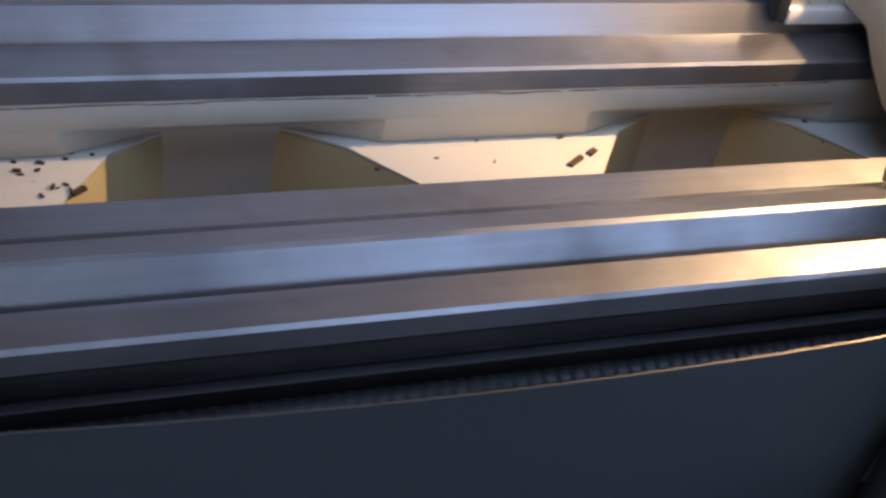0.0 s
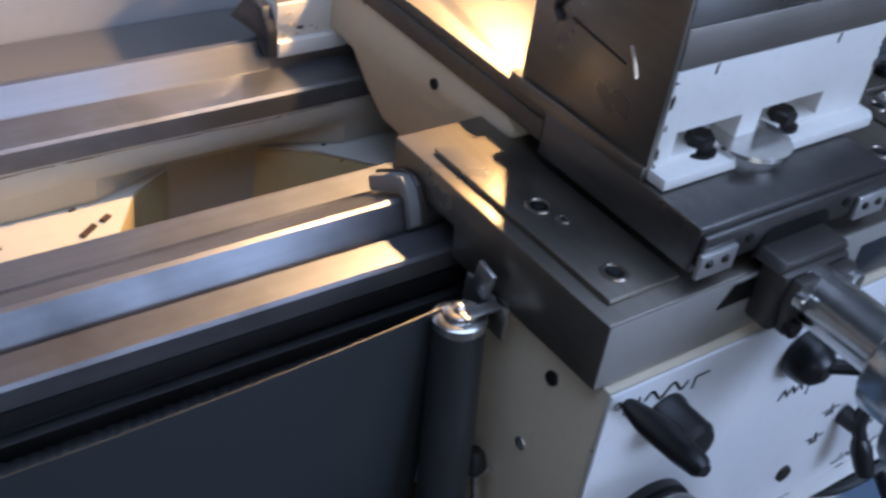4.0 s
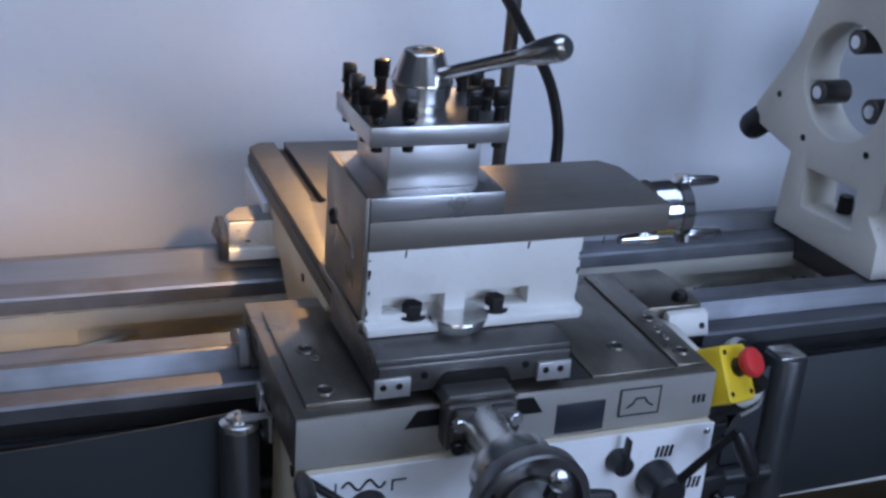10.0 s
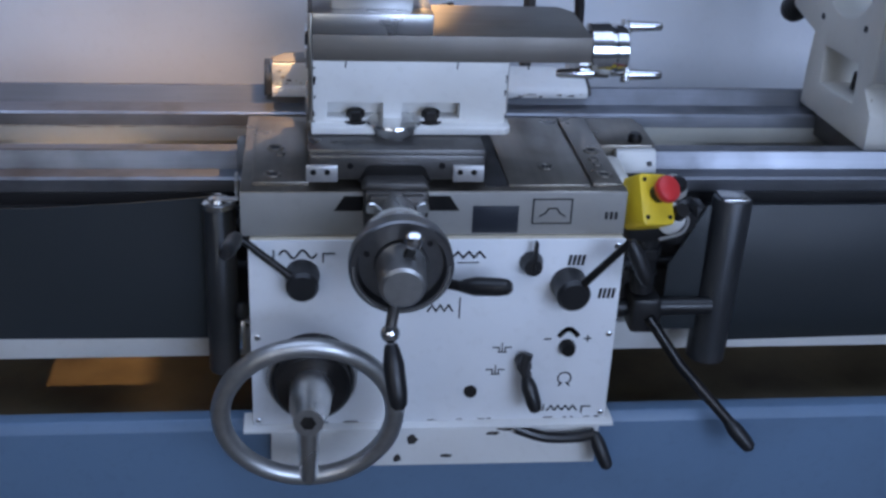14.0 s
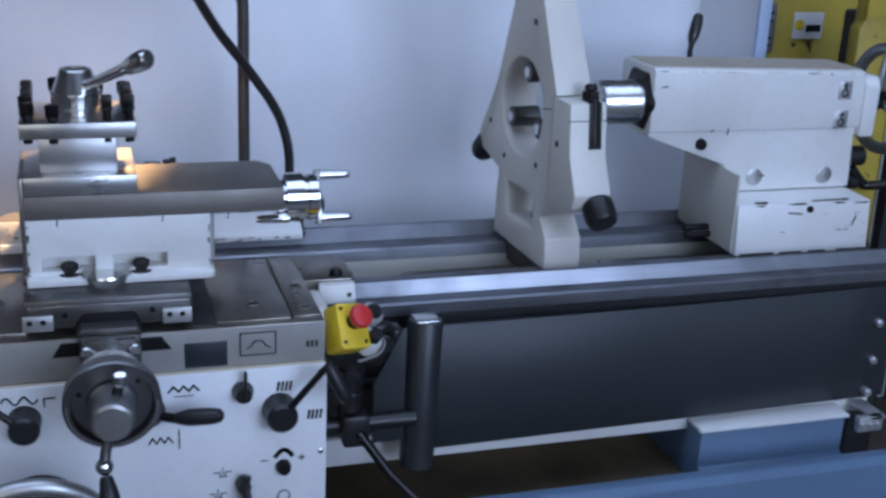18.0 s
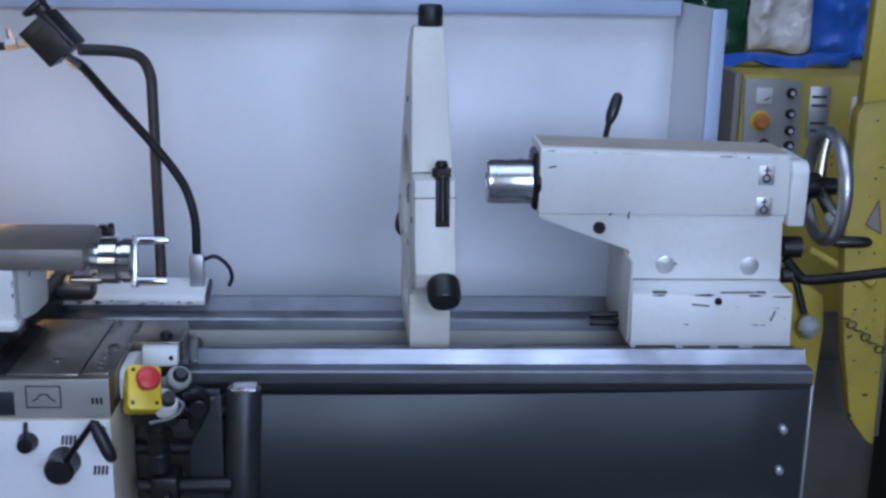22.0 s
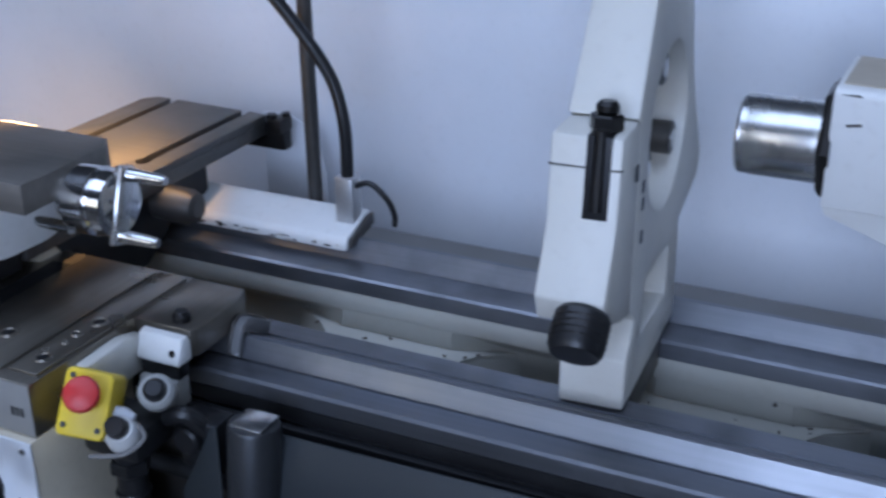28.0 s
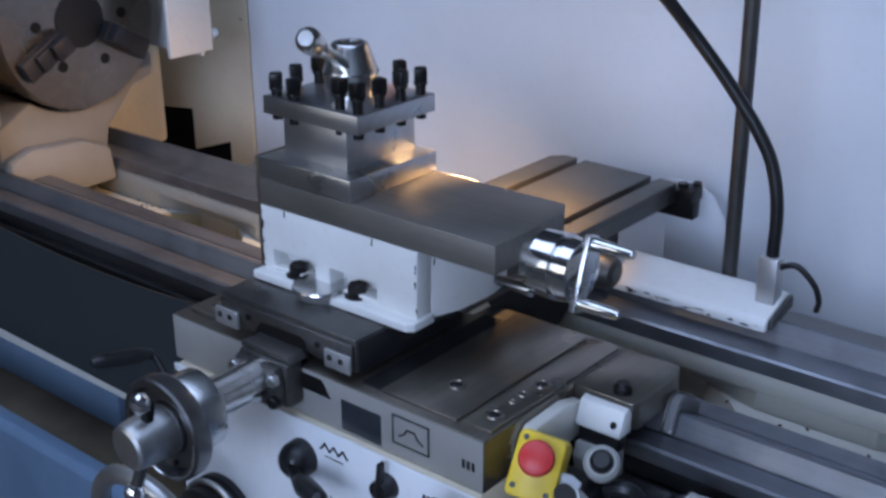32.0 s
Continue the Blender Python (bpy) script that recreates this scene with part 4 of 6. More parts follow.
solid("gland_post", merged(cyl((0.60, 0.075, 0.90), (0.60, 0.075, 0.80), 0.018, bev=0.003), hexa((0.60, 0.075, 0.862), (0.60, 0.075, 0.880), 0.024, 0.002), torus((0.60, 0.075, 0.835), (0, 0, 1), 0.0185, 0.003, 24, 6)), M_BLACK, "black cable gland above the lever boss", "cable gland")
solid("lever_housing", merged(bx(0.645, 0.70, 0.11, 0.15, 0.86, 0.925, 0.006), cyl((0.665, 0.112, 0.905), (0.665, 0.095, 0.905), 0.017, bev=0.003)), M_BLACK, "black lever housing beside the roller cover", "housing")
es = thing("emergency_stop", (0.58, 0.03, 0.937), "yellow emergency-stop box with a red mushroom button", "emergency stop")
es.rotation_euler = (radians(-32), radians(9), radians(18))
part("box", prism([(0.551, 0.942), (0.549, 1.006), (0.553, 1.012), (0.600, 1.011), (0.604, 1.006), (0.607, 0.944), (0.603, 0.937), (0.555, 0.936)], "y", 0.0, 0.052, 0.003), M_YELLOW, es, "yellow plastic housing")
part("collar", turned([(0, 0.013), (1, 0.012)], (0.578, 0.0, 0.981), (0.579, -0.012, 0.983), 20), M_BLACK, es)
part("mushroom", turned([(0, 0.012), (0.25, 0.0185), (0.6, 0.0205), (0.85, 0.0185), (1, 0.012)], (0.579, -0.011, 0.983), (0.580, -0.032, 0.986), 28), M_RED, es, "red mushroom button")
for x, z in ((0.559, 0.948), (0.598, 0.948), (0.558, 1.003)):
    part("cover_screw", turned([(0, 0.0035), (1, 0.003)], (x, 0.0, z), (x, -0.0012, z), 12), M_BLACK, es)
part("cable_gland", turned([(0, 0.010), (0.5, 0.011), (1, 0.007)], (0.604, 0.026, 0.968), (0.628, 0.026, 0.966), 16), M_GUARD, es, "pale cable gland")
part("cable", tube([(0.626, 0.026, 0.966), (0.645, 0.02, 0.95), (0.628, 0.015, 0.928), (0.59, 0.02, 0.918)], 0.0028, 8), M_RUBBER, es, "pale grey cable")
es.location += Vector((0.005, 0.0, -0.008))
rod = thing("reversing_lever", (0.62, 0.10, 0.59), "long black reversing lever on the control shaft", "lever")
part("boss", merged(bx(0.585, 0.632, 0.055, 0.12, 0.735, 0.795, 0.008), cyl((0.56, 0.09, 0.765), (0.72, 0.09, 0.765), 0.014)), M_BLACK, rod, "dark pivot boss")
part("shaft", tube([(0.612, 0.055, 0.765), (0.66, 0.02, 0.70), (0.735, -0.03, 0.625)], 0.0085, 12, 1), M_BLACKOX, rod)
part("lever_grip", grip((0.730, -0.027, 0.629), (0.768, -0.05, 0.588), 0.0125), M_BLACK, rod)

# ---- cross slide, compound rest, tool post ----
cs = thing("cross_slide", (0.21, 0.38, 1.006), "long grey steel cross slide with T-slots", "cross slide")
fs = part("front_slide", bx(0.093, 0.336, 0.012, 0.21, 1.012, 1.057, 0.003), M_DARKCAST, cs)
part("front_plate", bx(0.095, 0.334, 0.006, 0.012, 1.018, 1.051, 0.003), M_DARKCAST, cs, "grey front cover plate")
# Thin black strip added for the shade on the slide's right flank.
part("side_gib", bx(0.3362, 0.3385, 0.016, 0.208, 1.0125, 1.054, 0.0006), M_OILSHADE, cs, "black strip standing for shade along the slide")
part("plate_arch", prism([(0.160, 1.0125), (0.172, 1.034), (0.178, 1.037), (0.246, 1.037), (0.252, 1.034), (0.262, 1.0125)], "y", 0.0042, 0.0058, 0), M_BLACKOX, cs, "dark arched cut-out above the screw")
for x in (0.150, 0.276):
    part("plate_screw", cyl((x, 0.006, 1.036), (x, 0.0045, 1.036), 0.0045, n=14), M_BLACKOX, cs)
for x0 in (0.090, 0.291):
    lb = part("scraper_plate", bx(x0, x0 + 0.043, 0.0012, 0.0058, 1.0135, 1.0375, 0.001), M_ALU, cs, "bright wiper holder plate")
    for x in (x0 + 0.010, x0 + 0.029):
        part("plate_screw", turned([(0, 0.0042), (0.5, 0.0040), (1, 0.0022)], (x, 0.0012, 1.028), (x, -0.0016, 1.028), 14), M_BLACKOX, lb)
def slot_end(cx, cy, r=0.0125):
    return [(cx + r * math.cos(radians(d)), cy + r * math.sin(radians(d))) for d in range(45, -226, -30)]


table_plan = ([(0.098, 0.212), (0.345, 0.212), (0.345, 0.770), (0.311, 0.773)] + slot_end(0.3025, 0.505) + [(0.294, 0.774), (0.160, 0.779)]
              + slot_end(0.1515, 0.511) + [(0.143, 0.780), (0.118, 0.781), (0.098, 0.762)])
table = part("slotted_table", prism([(0.0955, 0.212), (0.345, 0.212), (0.345, 0.770), (0.118, 0.780), (0.0955, 0.762)], "z", 1.0225, 1.0438, 0.001), M_TABLE, cs, "milled table with two T-slots")
part("table_top", prism(table_plan, "z", 1.0440, 1.057, 0.0008), M_TABLE, cs)
part("slot_floor", bx(0.1435, 0.1595, 0.512, 0.775, 1.0440, 1.0455, 0), M_OILSHADE, cs, "black slot bottom")
part("slot_floor", bx(0.2945, 0.3105, 0.506, 0.769, 1.0440, 1.0455, 0), M_OILSHADE, cs, "black slot bottom")
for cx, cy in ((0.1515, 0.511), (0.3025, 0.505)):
    part("slot_floor", cyl((cx, cy, 1.0440), (cx, cy, 1.0453), 0.0122, n=20), M_OILSHADE, cs, "black slot bottom")
part("oil_hole", torus((0.199, 0.413, 1.0572), (0, 0, 1), 0.0052, 0.0012, 20, 6), M_BLACKOX, cs, "dark ringed oil hole")
part("rear_bracket", merged(bx(0.285, 0.375, 0.775, 0.80, 0.995, 1.042, 0.003), bx(0.352, 0.378, 0.762, 0.800, 1.028, 1.052, 0.003), cyl((0.358, 0.768, 1.0523), (0.358, 0.768, 1.0603), 0.009, n=16), cyl((0.372, 0.790, 1.0523), (0.372, 0.790, 1.0583), 0.007, n=16)), M_BLACKOX, cs, "dark bracket at the rear end")


cr = thing("compound_rest", (0.25, 0.2, 1.057), "white compound rest with a grey steel top slide", "compound rest")
front_holes = [[(0.120, 1.076), (0.198, 1.076), (0.198, 1.099), (0.120, 1.099)], [(0.224, 1.076), (0.306, 1.076), (0.306, 1.099), (0.224, 1.099)]]
part("front_face", prism([(0.1, 1.068), (0.372, 1.068), (0.373, 1.1585), (0.1, 1.1585)], "y", 0.083, 0.110, 0.001, holes=front_holes), M_WHITE, cr, "white front with two bolt pockets")
body = [(0.1, 0.110), (0.373, 0.110), (0.386, 0.15)] + [(0.237 + 0.152 * math.cos(radians(d)), 0.20 + 0.14 * math.sin(radians(d))) for d in range(-8, 118, 8)] + [(0.13, 0.25), (0.1, 0.25)]
part("swivel_body", prism(body, "z", 1.0625, 1.1585, 0.001), M_WHITE, cr, "white rounded swivel body")
flange = [(0.098, 0.064), (0.370, 0.064), (0.378, 0.072), (0.378, 0.109), (0.098, 0.109)]
part("swivel_flange", prism(flange, "z", 1.0585, 1.0695, 0.0015), M_WHITE, cr, "white clamping ledge with worn edge")
# Black filler put where the overhanging swivel leaves only shade.
part("swivel_base", prism([(0.12, 0.112), (0.335, 0.112), (0.360, 0.15), (0.362, 0.21), (0.335, 0.275), (0.28, 0.315), (0.18, 0.315), (0.12, 0.262)], "z", 1.057, 1.0622, 0.001), M_OILSHADE, cr, "black filler for the shaded gap under the swivel")
part("foot_step", bx(0.0905, 0.100, 0.084, 0.262, 1.0575, 1.0715, 0.001), M_CAST, cr)
part("bare_side", bx(0.0940, 0.0995, 0.0835, 0.2505, 1.0720, 1.2247, 0.001), M_CAST, cr, "bare milled side")
part("side_pin", tube([(0.0938, 0.216, 1.160), (0.0925, 0.222, 1.156), (0.0925, 0.222, 1.150), (0.0925, 0.214, 1.143)], 0.0028, 8, 3), M_OILSHADE, cr, "dark oily hook in a worn hole")
part("side_slot", prism([(0.202, 1.1500), (0.132, 1.1415), (0.132, 1.1432), (0.202, 1.1520)], "x", 0.0932, 0.0940, 0), M_INK, cr, "scribed dark slot")
part("slot_clip", tube([(0.0932, 0.131, 1.160), (0.0932, 0.124, 1.150), (0.0932, 0.118, 1.137)], 0.0022, 8, 2), M_BRIGHT, cr, "bright wire clip")
for x in (0.160, 0.266):
    bolt = part("clamp_bolt", hexa((x, 0.090, 1.0695), (x, 0.090, 1.087), 0.0130, 0.002), M_BLACKOX, cr, "black hexagon clamping bolt")
    part("washer", turned([(0, 0.017), (1, 0.017)], (x, 0.090, 1.0695), (x, 0.090, 1.0722), 22), M_BLACKOX, bolt)
part("degree_scale", turned([(0, 0.027), (0.12, 0.0285), (0.85, 0.0375), (1, 0.0365)], (0.213, 0.077, 1.0535), (0.213, 0.077, 1.0765), 44), M_BRIGHT, cr, "bright conical degree scale")
ts = part("top_slide", prism([(0.1, 0.083), (0.489, 0.083), (0.489, 0.222), (0.470, 0.2505), (0.1, 0.2505)], "z", 1.159, 1.1955, 0.0015), M_SLIDE, cr, "grey milled top slide")
for x in (0.145, 0.30, 0.40):
    part("edge_nick", ribbon([(x, 1.150), (x + 0.001, 1.158)], 0.0018, 0.0828), M_INK, ts)
part("tool_post_seat", bx(0.100, 0.265, 0.084, 0.250, 1.196, 1.2245, 0.0015), M_TOOL, ts, "ground step under the tool post")
dr = part("feed_drum", turned([(0, 0.030), (0.2, 0.030), (0.22, 0.040), (0.62, 0.041), (0.64, 0.036), (0.72, 0.036), (0.74, 0.039), (0.95, 0.038), (1, 0.030)], (0.486, 0.163, 1.155), (0.558, 0.163, 1.155), 40), M_CHROME, cr, "polished graduated feed drum")
part("cross_bar", turned_about(bx(0.553, 0.562, 0.151, 0.175, 1.108, 1.200, 0.002), (0.557, 0.163, 1.155), "X", -18), M_BRIGHT, dr, "bright thin cross bar")
for y, z in ((0.177, 1.187), (0.152, 1.121)):
    part("crank_pin", turned([(0, 0.008), (0.1, 0.0085), (0.9, 0.0065), (1, 0.005)], (0.556, y, z), (0.613, y, z), 16), M_CHROME, dr)
part("crank_pin", turned([(0, 0.008), (0.9, 0.0065), (1, 0.005)], (0.505, 0.135, 1.128), (0.452, 0.135, 1.128), 16), M_CHROME, dr)

tp = thing("tool_post", (0.184, 0.172, 1.2245), "four-way steel tool post with square-head screws and clamping lever", "tool post")
part("block", bx(0.126, 0.238, 0.108, 0.238, 1.2245, 1.280, 0.0015), M_TOOL, tp)
part("clamp_plate", bx(0.1, 0.268, 0.098, 0.246, 1.279, 1.303, 0.002), M_TOOL, tp, "square clamping plate")
for x, y, tall in ((0.110, 0.226, 0.004), (0.152, 0.232, 0.007), (0.110, 0.192, 0.0), (0.110, 0.150, -0.003), (0.112, 0.112, -0.006), (0.148, 0.108, -0.008),
                   (0.226, 0.112, 0.004), (0.258, 0.110, 0.004), (0.257, 0.150, 0.002), (0.257, 0.190, 0.004), (0.215, 0.236, 0.002), (0.256, 0.230, 0.0)):
    sc = part("tool_screw", cyl((x, y, 1.271), (x, y, 1.322), 0.0068, n=14), M_BLACKOX, tp, "black square-head tool screw")
    h = 1.318 + tall
    part("head_collar", turned([(0, 0.0082), (0.6, 0.0096), (1, 0.0090)], (x, y, h - 0.003), (x, y, h + 0.001), 18), M_BLACKOX, sc)
    part("square_head", turned_about(bx(x - 0.0082, x + 0.0082, y - 0.0082, y + 0.0082, h + 0.001, h + 0.020, 0.0025), (x, y, h), "Z", random.uniform(0, 90)), M_BLACKOX, sc, "worn square screw head")
cone = part("clamp_cone", turned([(0, 0.030), (0.10, 0.030), (0.16, 0.0335), (0.42, 0.0360), (0.44, 0.0368), (0.47, 0.0368), (0.49, 0.0360), (0.955, 0.0245), (0.985, 0.0235), (1, 0.0220), (1, 0.0155), (0.93, 0.0150)], (0.184, 0.176, 1.303), (0.184, 0.176, 1.370), 48, caps=False), M_CONE, tp, "bright turned conical clamping hub")
part("top_nut", hexa((0.184, 0.176, 1.360), (0.184, 0.176, 1.3685), 0.0145, 0.001), M_DARKIRON, cone, "dark recessed nut")
a, b = Vector((0.19, 0.164, 1.341)), Vector((0.283, 0.004, 1.417))
part("clamp_lever", turned([(0, 0.0075), (0.66, 0.0085), (0.70, 0.0095), (0.72, 0.0115), (0.84, 0.0145), (0.95, 0.0150), (0.985, 0.0125), (1, 0.009)], a, b, 24), M_CONE, tp, "bright steel clamping lever")

# ---- steady rest ----
st = thing("steady_rest", (1.06, 0.42, 0.935), "off-white cast steady rest standing on the bed", "steady rest")
SX0, SX1 = 1.037, 1.114
outline = [(0.315, 0.936), (0.575, 0.936), (0.572, 1.02), (0.566, 1.075), (0.625, 1.088), (0.668, 1.098), (0.683, 1.130), (0.625, 1.215), (0.597, 1.262), (0.578, 1.318), (0.527, 1.50), (0.514, 1.532), (0.462, 1.532), (0.446, 1.500), (0.3165, 1.281), (0.330, 1.279), (0.330, 1.052), (0.352, 1.036), (0.318, 0.998)]
ring = [(0.470 + 0.098 * math.cos(2 * math.pi * i / 40), 1.228 + 0.098 * math.sin(2 * math.pi * i / 40)) for i in range(40)]
windowp = [(0.385, 1.000), (0.512, 0.994), (0.517, 1.062), (0.390, 1.066)]
body = prism(outline, "x", SX0, SX1, 0.004, holes=[ring, windowp])
for v in body.verts:
    if v.co.z > 1.44:
        k = min(1, (v.co.z - 1.44) / 0.09)
        v.co.x = 1.0825 + (v.co.x - 1.0825) * (1 - 0.26 * k)
part("body", body, M_STEADY, st, "off-white painted casting")
arm_line = [(0.3295, 1.279), (0.258, 1.279), (0.2455, 1.182), (0.211, 1.117), (0.222, 1.088), (0.290, 1.062), (0.3295, 1.053)]
fa = part("front_arm", prism(arm_line, "x", SX0 + 0.001, SX1 - 0.001, 0.004), M_STEADY, st, "off-white front arm")
part("slot", prism([(0.2570, 1.2797), (0.2462, 1.195), (0.285, 1.195), (0.285, 1.2797)], "x", 1.076, 1.102, 0.0005), M_INK, fa, "dark bolt slot")
part("bolt", cyl((1.089, 0.2520, 1.203), (1.089, 0.2640, 1.285), 0.0085, n=16), M_BLACKOX, fa, "black hinged bolt")
part("split_line", bx(SX0 + 0.0005, SX1 - 0.0005, 0.2532, 0.258, 1.2465, 1.248, 0), M_INK, fa)
part("clamp_nut", merged(hexa((1.089, 0.280, 1.2797), (1.089, 0.281, 1.297), 0.0175, 0.002), cyl((1.089, 0.281, 1.296), (1.089, 0.282, 1.310), 0.012, n=16, bev=0.004)), M_BLACKOX, st, "black clamping nut")
for p, q, r in (((1.089, 0.224, 1.100), (1.090, 0.188, 1.070), 0.0295), ((1.060, 0.668, 1.112), (1.056, 0.712, 1.072), 0.026), ((1.083, 0.488, 1.530), (1.083, 0.488, 1.572), 0.024)):
    kn = part("adjusting_knob", turned([(0, r * 0.9), (0.1, r), (0.85, r), (1, r * 0.86)], p, q, 36), M_BLACK, st, "black knurled adjusting knob")
    for t in (0.25, 0.4, 0.55, 0.7):
        c = Vector(p).lerp(Vector(q), t)
        part("knurl", torus(c, Vector(q) - Vector(p), r, 0.0009, 36, 5), M_BLACKOX, kn)
for p, q in (((1.083, 0.372, 1.172), (1.083, 0.408, 1.196)), ((1.083, 0.572, 1.166), (1.083, 0.536, 1.192)), ((1.083, 0.470, 1.327), (1.083, 0.470, 1.296))):
    jaw = part("support_jaw", cyl(p, q, 0.012, n=18), M_BRIGHT, st, "steel support jaw")
    part("roller", cyl((1.046, q[1], q[2]), (1.104, q[1], q[2]), 0.0205, n=24, bev=0.002), M_DARKIRON, jaw, "dark roller")
    part("roller_screw", cyl((1.0435, q[1], q[2]), (1.1055, q[1], q[2]), 0.011, n=18), M_BRIGHT, jaw)
for y, z in ((0.622, 1.165), (0.430, 1.400), (0.385, 1.130), (0.300, 1.195), (0.540, 1.110)):
    part("grub_screw", cyl((SX0 + 0.0005, y, z), (SX0 - 0.0012, y, z), 0.006, n=12), M_BLACKOX, st)
part("joint_line", prism([(0.332, 1.252), (0.373, 1.244), (0.373, 1.246), (0.332, 1.254)], "x", SX0 - 0.0008, SX0 + 0.0005, 0), M_INK, st, "dark line of the hinged joint")
part("foot_clamp", bx(1.046, 1.112, 0.36, 0.52, 0.89, 0.94, 0.004), M_DARKIRON, st, "dark clamp block under the foot")
part("foot_bolt", turned([(0, 0.014), (1, 0.012)], (1.083, 0.455, 1.0), (1.083, 0.455, 1.03), 18), M_BLACKOX, st)
for y, z in ((0.345, 1.190), (0.347, 1.170), (0.349, 1.130)):
    part("cast_mark", bx(SX1 - 0.0002, SX1 + 0.0012, y, y + 0.009, z, z + 0.014, 0.0003), M_GREYINK, st)
part("cast_mark", bx(SX1 - 0.0002, SX1 + 0.0012, 0.312, 0.322, 1.215, 1.232, 0.0003), M_GREYINK, st)

st.rotation_euler = (0, 0, radians(3.2))
st.location.x -= 0.008

# ---- tailstock ----
AY, AZ = 0.470, 1.233
tl = thing("tailstock", (1.6, 0.46, 0.934), "white chipped tailstock with a polished quill", "tailstock")
sec = [(0.416, 1.179), (0.416, 1.304), (0.420, 1.309), (0.428, 1.311), (0.560, 1.315), (0.570, 1.305), (0.570, 1.179)]
def fallen_top(bm):
    """Slopes the barrel top down towards the handwheel to fit the camera's view."""
    for v in bm.verts:
        if v.co.z > 1.27:
            v.co.z -= 0.012 * (v.co.x - 1.285) / 0.49 + 0.05 * max(0, v.co.y - 0.43)
    return bm


part("barrel_housing", fallen_top(prism(sec, "x", 1.285, 1.776, 0.003)), M_WHITE, tl, "white chipped barrel housing")
part("dusty_top", fallen_top(prism([(0.432, 1.3116), (0.432, 1.3128), (0.556, 1.3166), (0.556, 1.3154)], "x", 1.292, 1.774, 0)), M_TOPS, tl, "dusty cream top face")
part("end_cover", prism([(0.410, 1.158), (0.408, 1.270), (0.422, 1.288), (0.560, 1.288), (0.575, 1.275), (0.585, 1.158)], "x", 1.776, 1.812, 0.006), M_WHITE, tl, "white rounded end cover")
neck = [(1.285, 1.1775), (1.289, 1.168), (1.468, 1.104), (1.470, 1.046), (1.778, 1.046), (1.772, 1.160), (1.776, 1.1775)]
part("neck", prism(neck, "y", 0.4225, 0.575, 0.003), M_WHITE, tl, "white neck with a sloping underside")
part("sole", prism([(0.326, 0.935), (0.336, 1.042), (0.58, 1.0455), (0.58, 0.955), (0.515, 0.930), (0.42, 0.936)], "x", 1.462, 1.776, 0.003), M_WHITE, tl, "white chipped tailstock sole")
part("side_cover", bx(1.4575, 1.462, 0.342, 0.575, 0.940, 1.104, 0.002), M_TROUGH, tl, "cream end face")
part("way_clamp", merged(cyl((1.40, 0.44, 0.965), (1.46, 0.44, 0.965), 0.007), cyl((1.40, 0.43, 0.952), (1.46, 0.43, 0.952), 0.007)), M_BLACKOX, tl, "two black stop screws")
part("nose_flange", turned([(0, 0.066), (0.6, 0.066), (1, 0.060)], (1.288, AY + 0.004, AZ + 0.006), (1.274, AY + 0.004, AZ + 0.006), 6), M_BLACKOX, tl, "dark flange round the quill")
part("quill", turned([(0, 0.045), (0.88, 0.045), (0.90, 0.0440), (0.97, 0.0445), (1, 0.042), (1, 0.018), (0.7, 0.014), (0.7, 0.0)], (1.29, AY, AZ), (1.186, AY, AZ), 48, caps=False), M_BRIGHT, tl, "polished steel quill with a taper bore")
for x, z in ((1.542, 1.076), (1.712, 1.074)):
    part("hole_plug", turned([(0, 0.0185), (0.7, 0.0185), (1, 0.016)], (x, 0.4225, z), (x, 0.4195, z), 30), M_SATIN, tl, "grey round plug")
part("oil_plug", turned([(0, 0.0125), (1, 0.011)], (1.407, 0.4225, 1.151), (1.407, 0.415, 1.151), 22), M_BLACKOX, tl, "black oil plug")
part("oil_plug", turned([(0, 0.008), (1, 0.007)], (1.630, 0.337, 1.028), (1.630, 0.331, 1.028), 18), M_BLACKOX, tl, "black oil plug")
for z in (1.260, 1.197):
    pl = part("pictogram_plate", bx(1.713, 1.744, 0.4145, 0.416, z - 0.019, z + 0.019, 0.0003), M_ALU, tl, "small aluminium pictogram plate")
    part("pictogram", ribbon([(1.7285 + 0.007 * math.cos(i * math.pi / 8), z - 0.006 + 0.007 * math.sin(i * math.pi / 8)) for i in range(17)], 0.0028, 0.4143), M_INK, pl)
    part("pictogram", ribbon([(1.7285, z + 0.002), (1.7285, z + 0.016)], 0.0035, 0.4143), M_INK, pl)
    part("pictogram", ribbon([(1.723, z + 0.010), (1.734, z + 0.010)], 0.0030, 0.4143), M_INK, pl)
for (x0, z0, x1, z1, y) in ((1.462, 1.172, 1.463, 1.184, 0.4158), (1.555, 1.078, 1.565, 1.078, 0.4222), (1.580, 1.022, 1.612, 1.019, 0.3335), (1.735, 0.990, 1.742, 1.009, 0.3315), (1.302, 1.272, 1.315, 1.274, 0.4158), (1.424, 1.178, 1.428, 1.181, 0.4158)):
    part("scratch", ribbon([(x0, z0), (x1, z1)], 0.003, y, 0.0005), M_DARKIRON, tl)
for k in range(6):
    x = random.uniform(1.49, 1.76)
    part("paint_chip", bx(x, x + random.uniform(0.008, 0.04), 0.3365 + 0.001, 0.3365 + random.uniform(0.003, 0.008), 1.0440, 1.0462, 0.0003), M_DARKIRON, tl)
x = 1.292
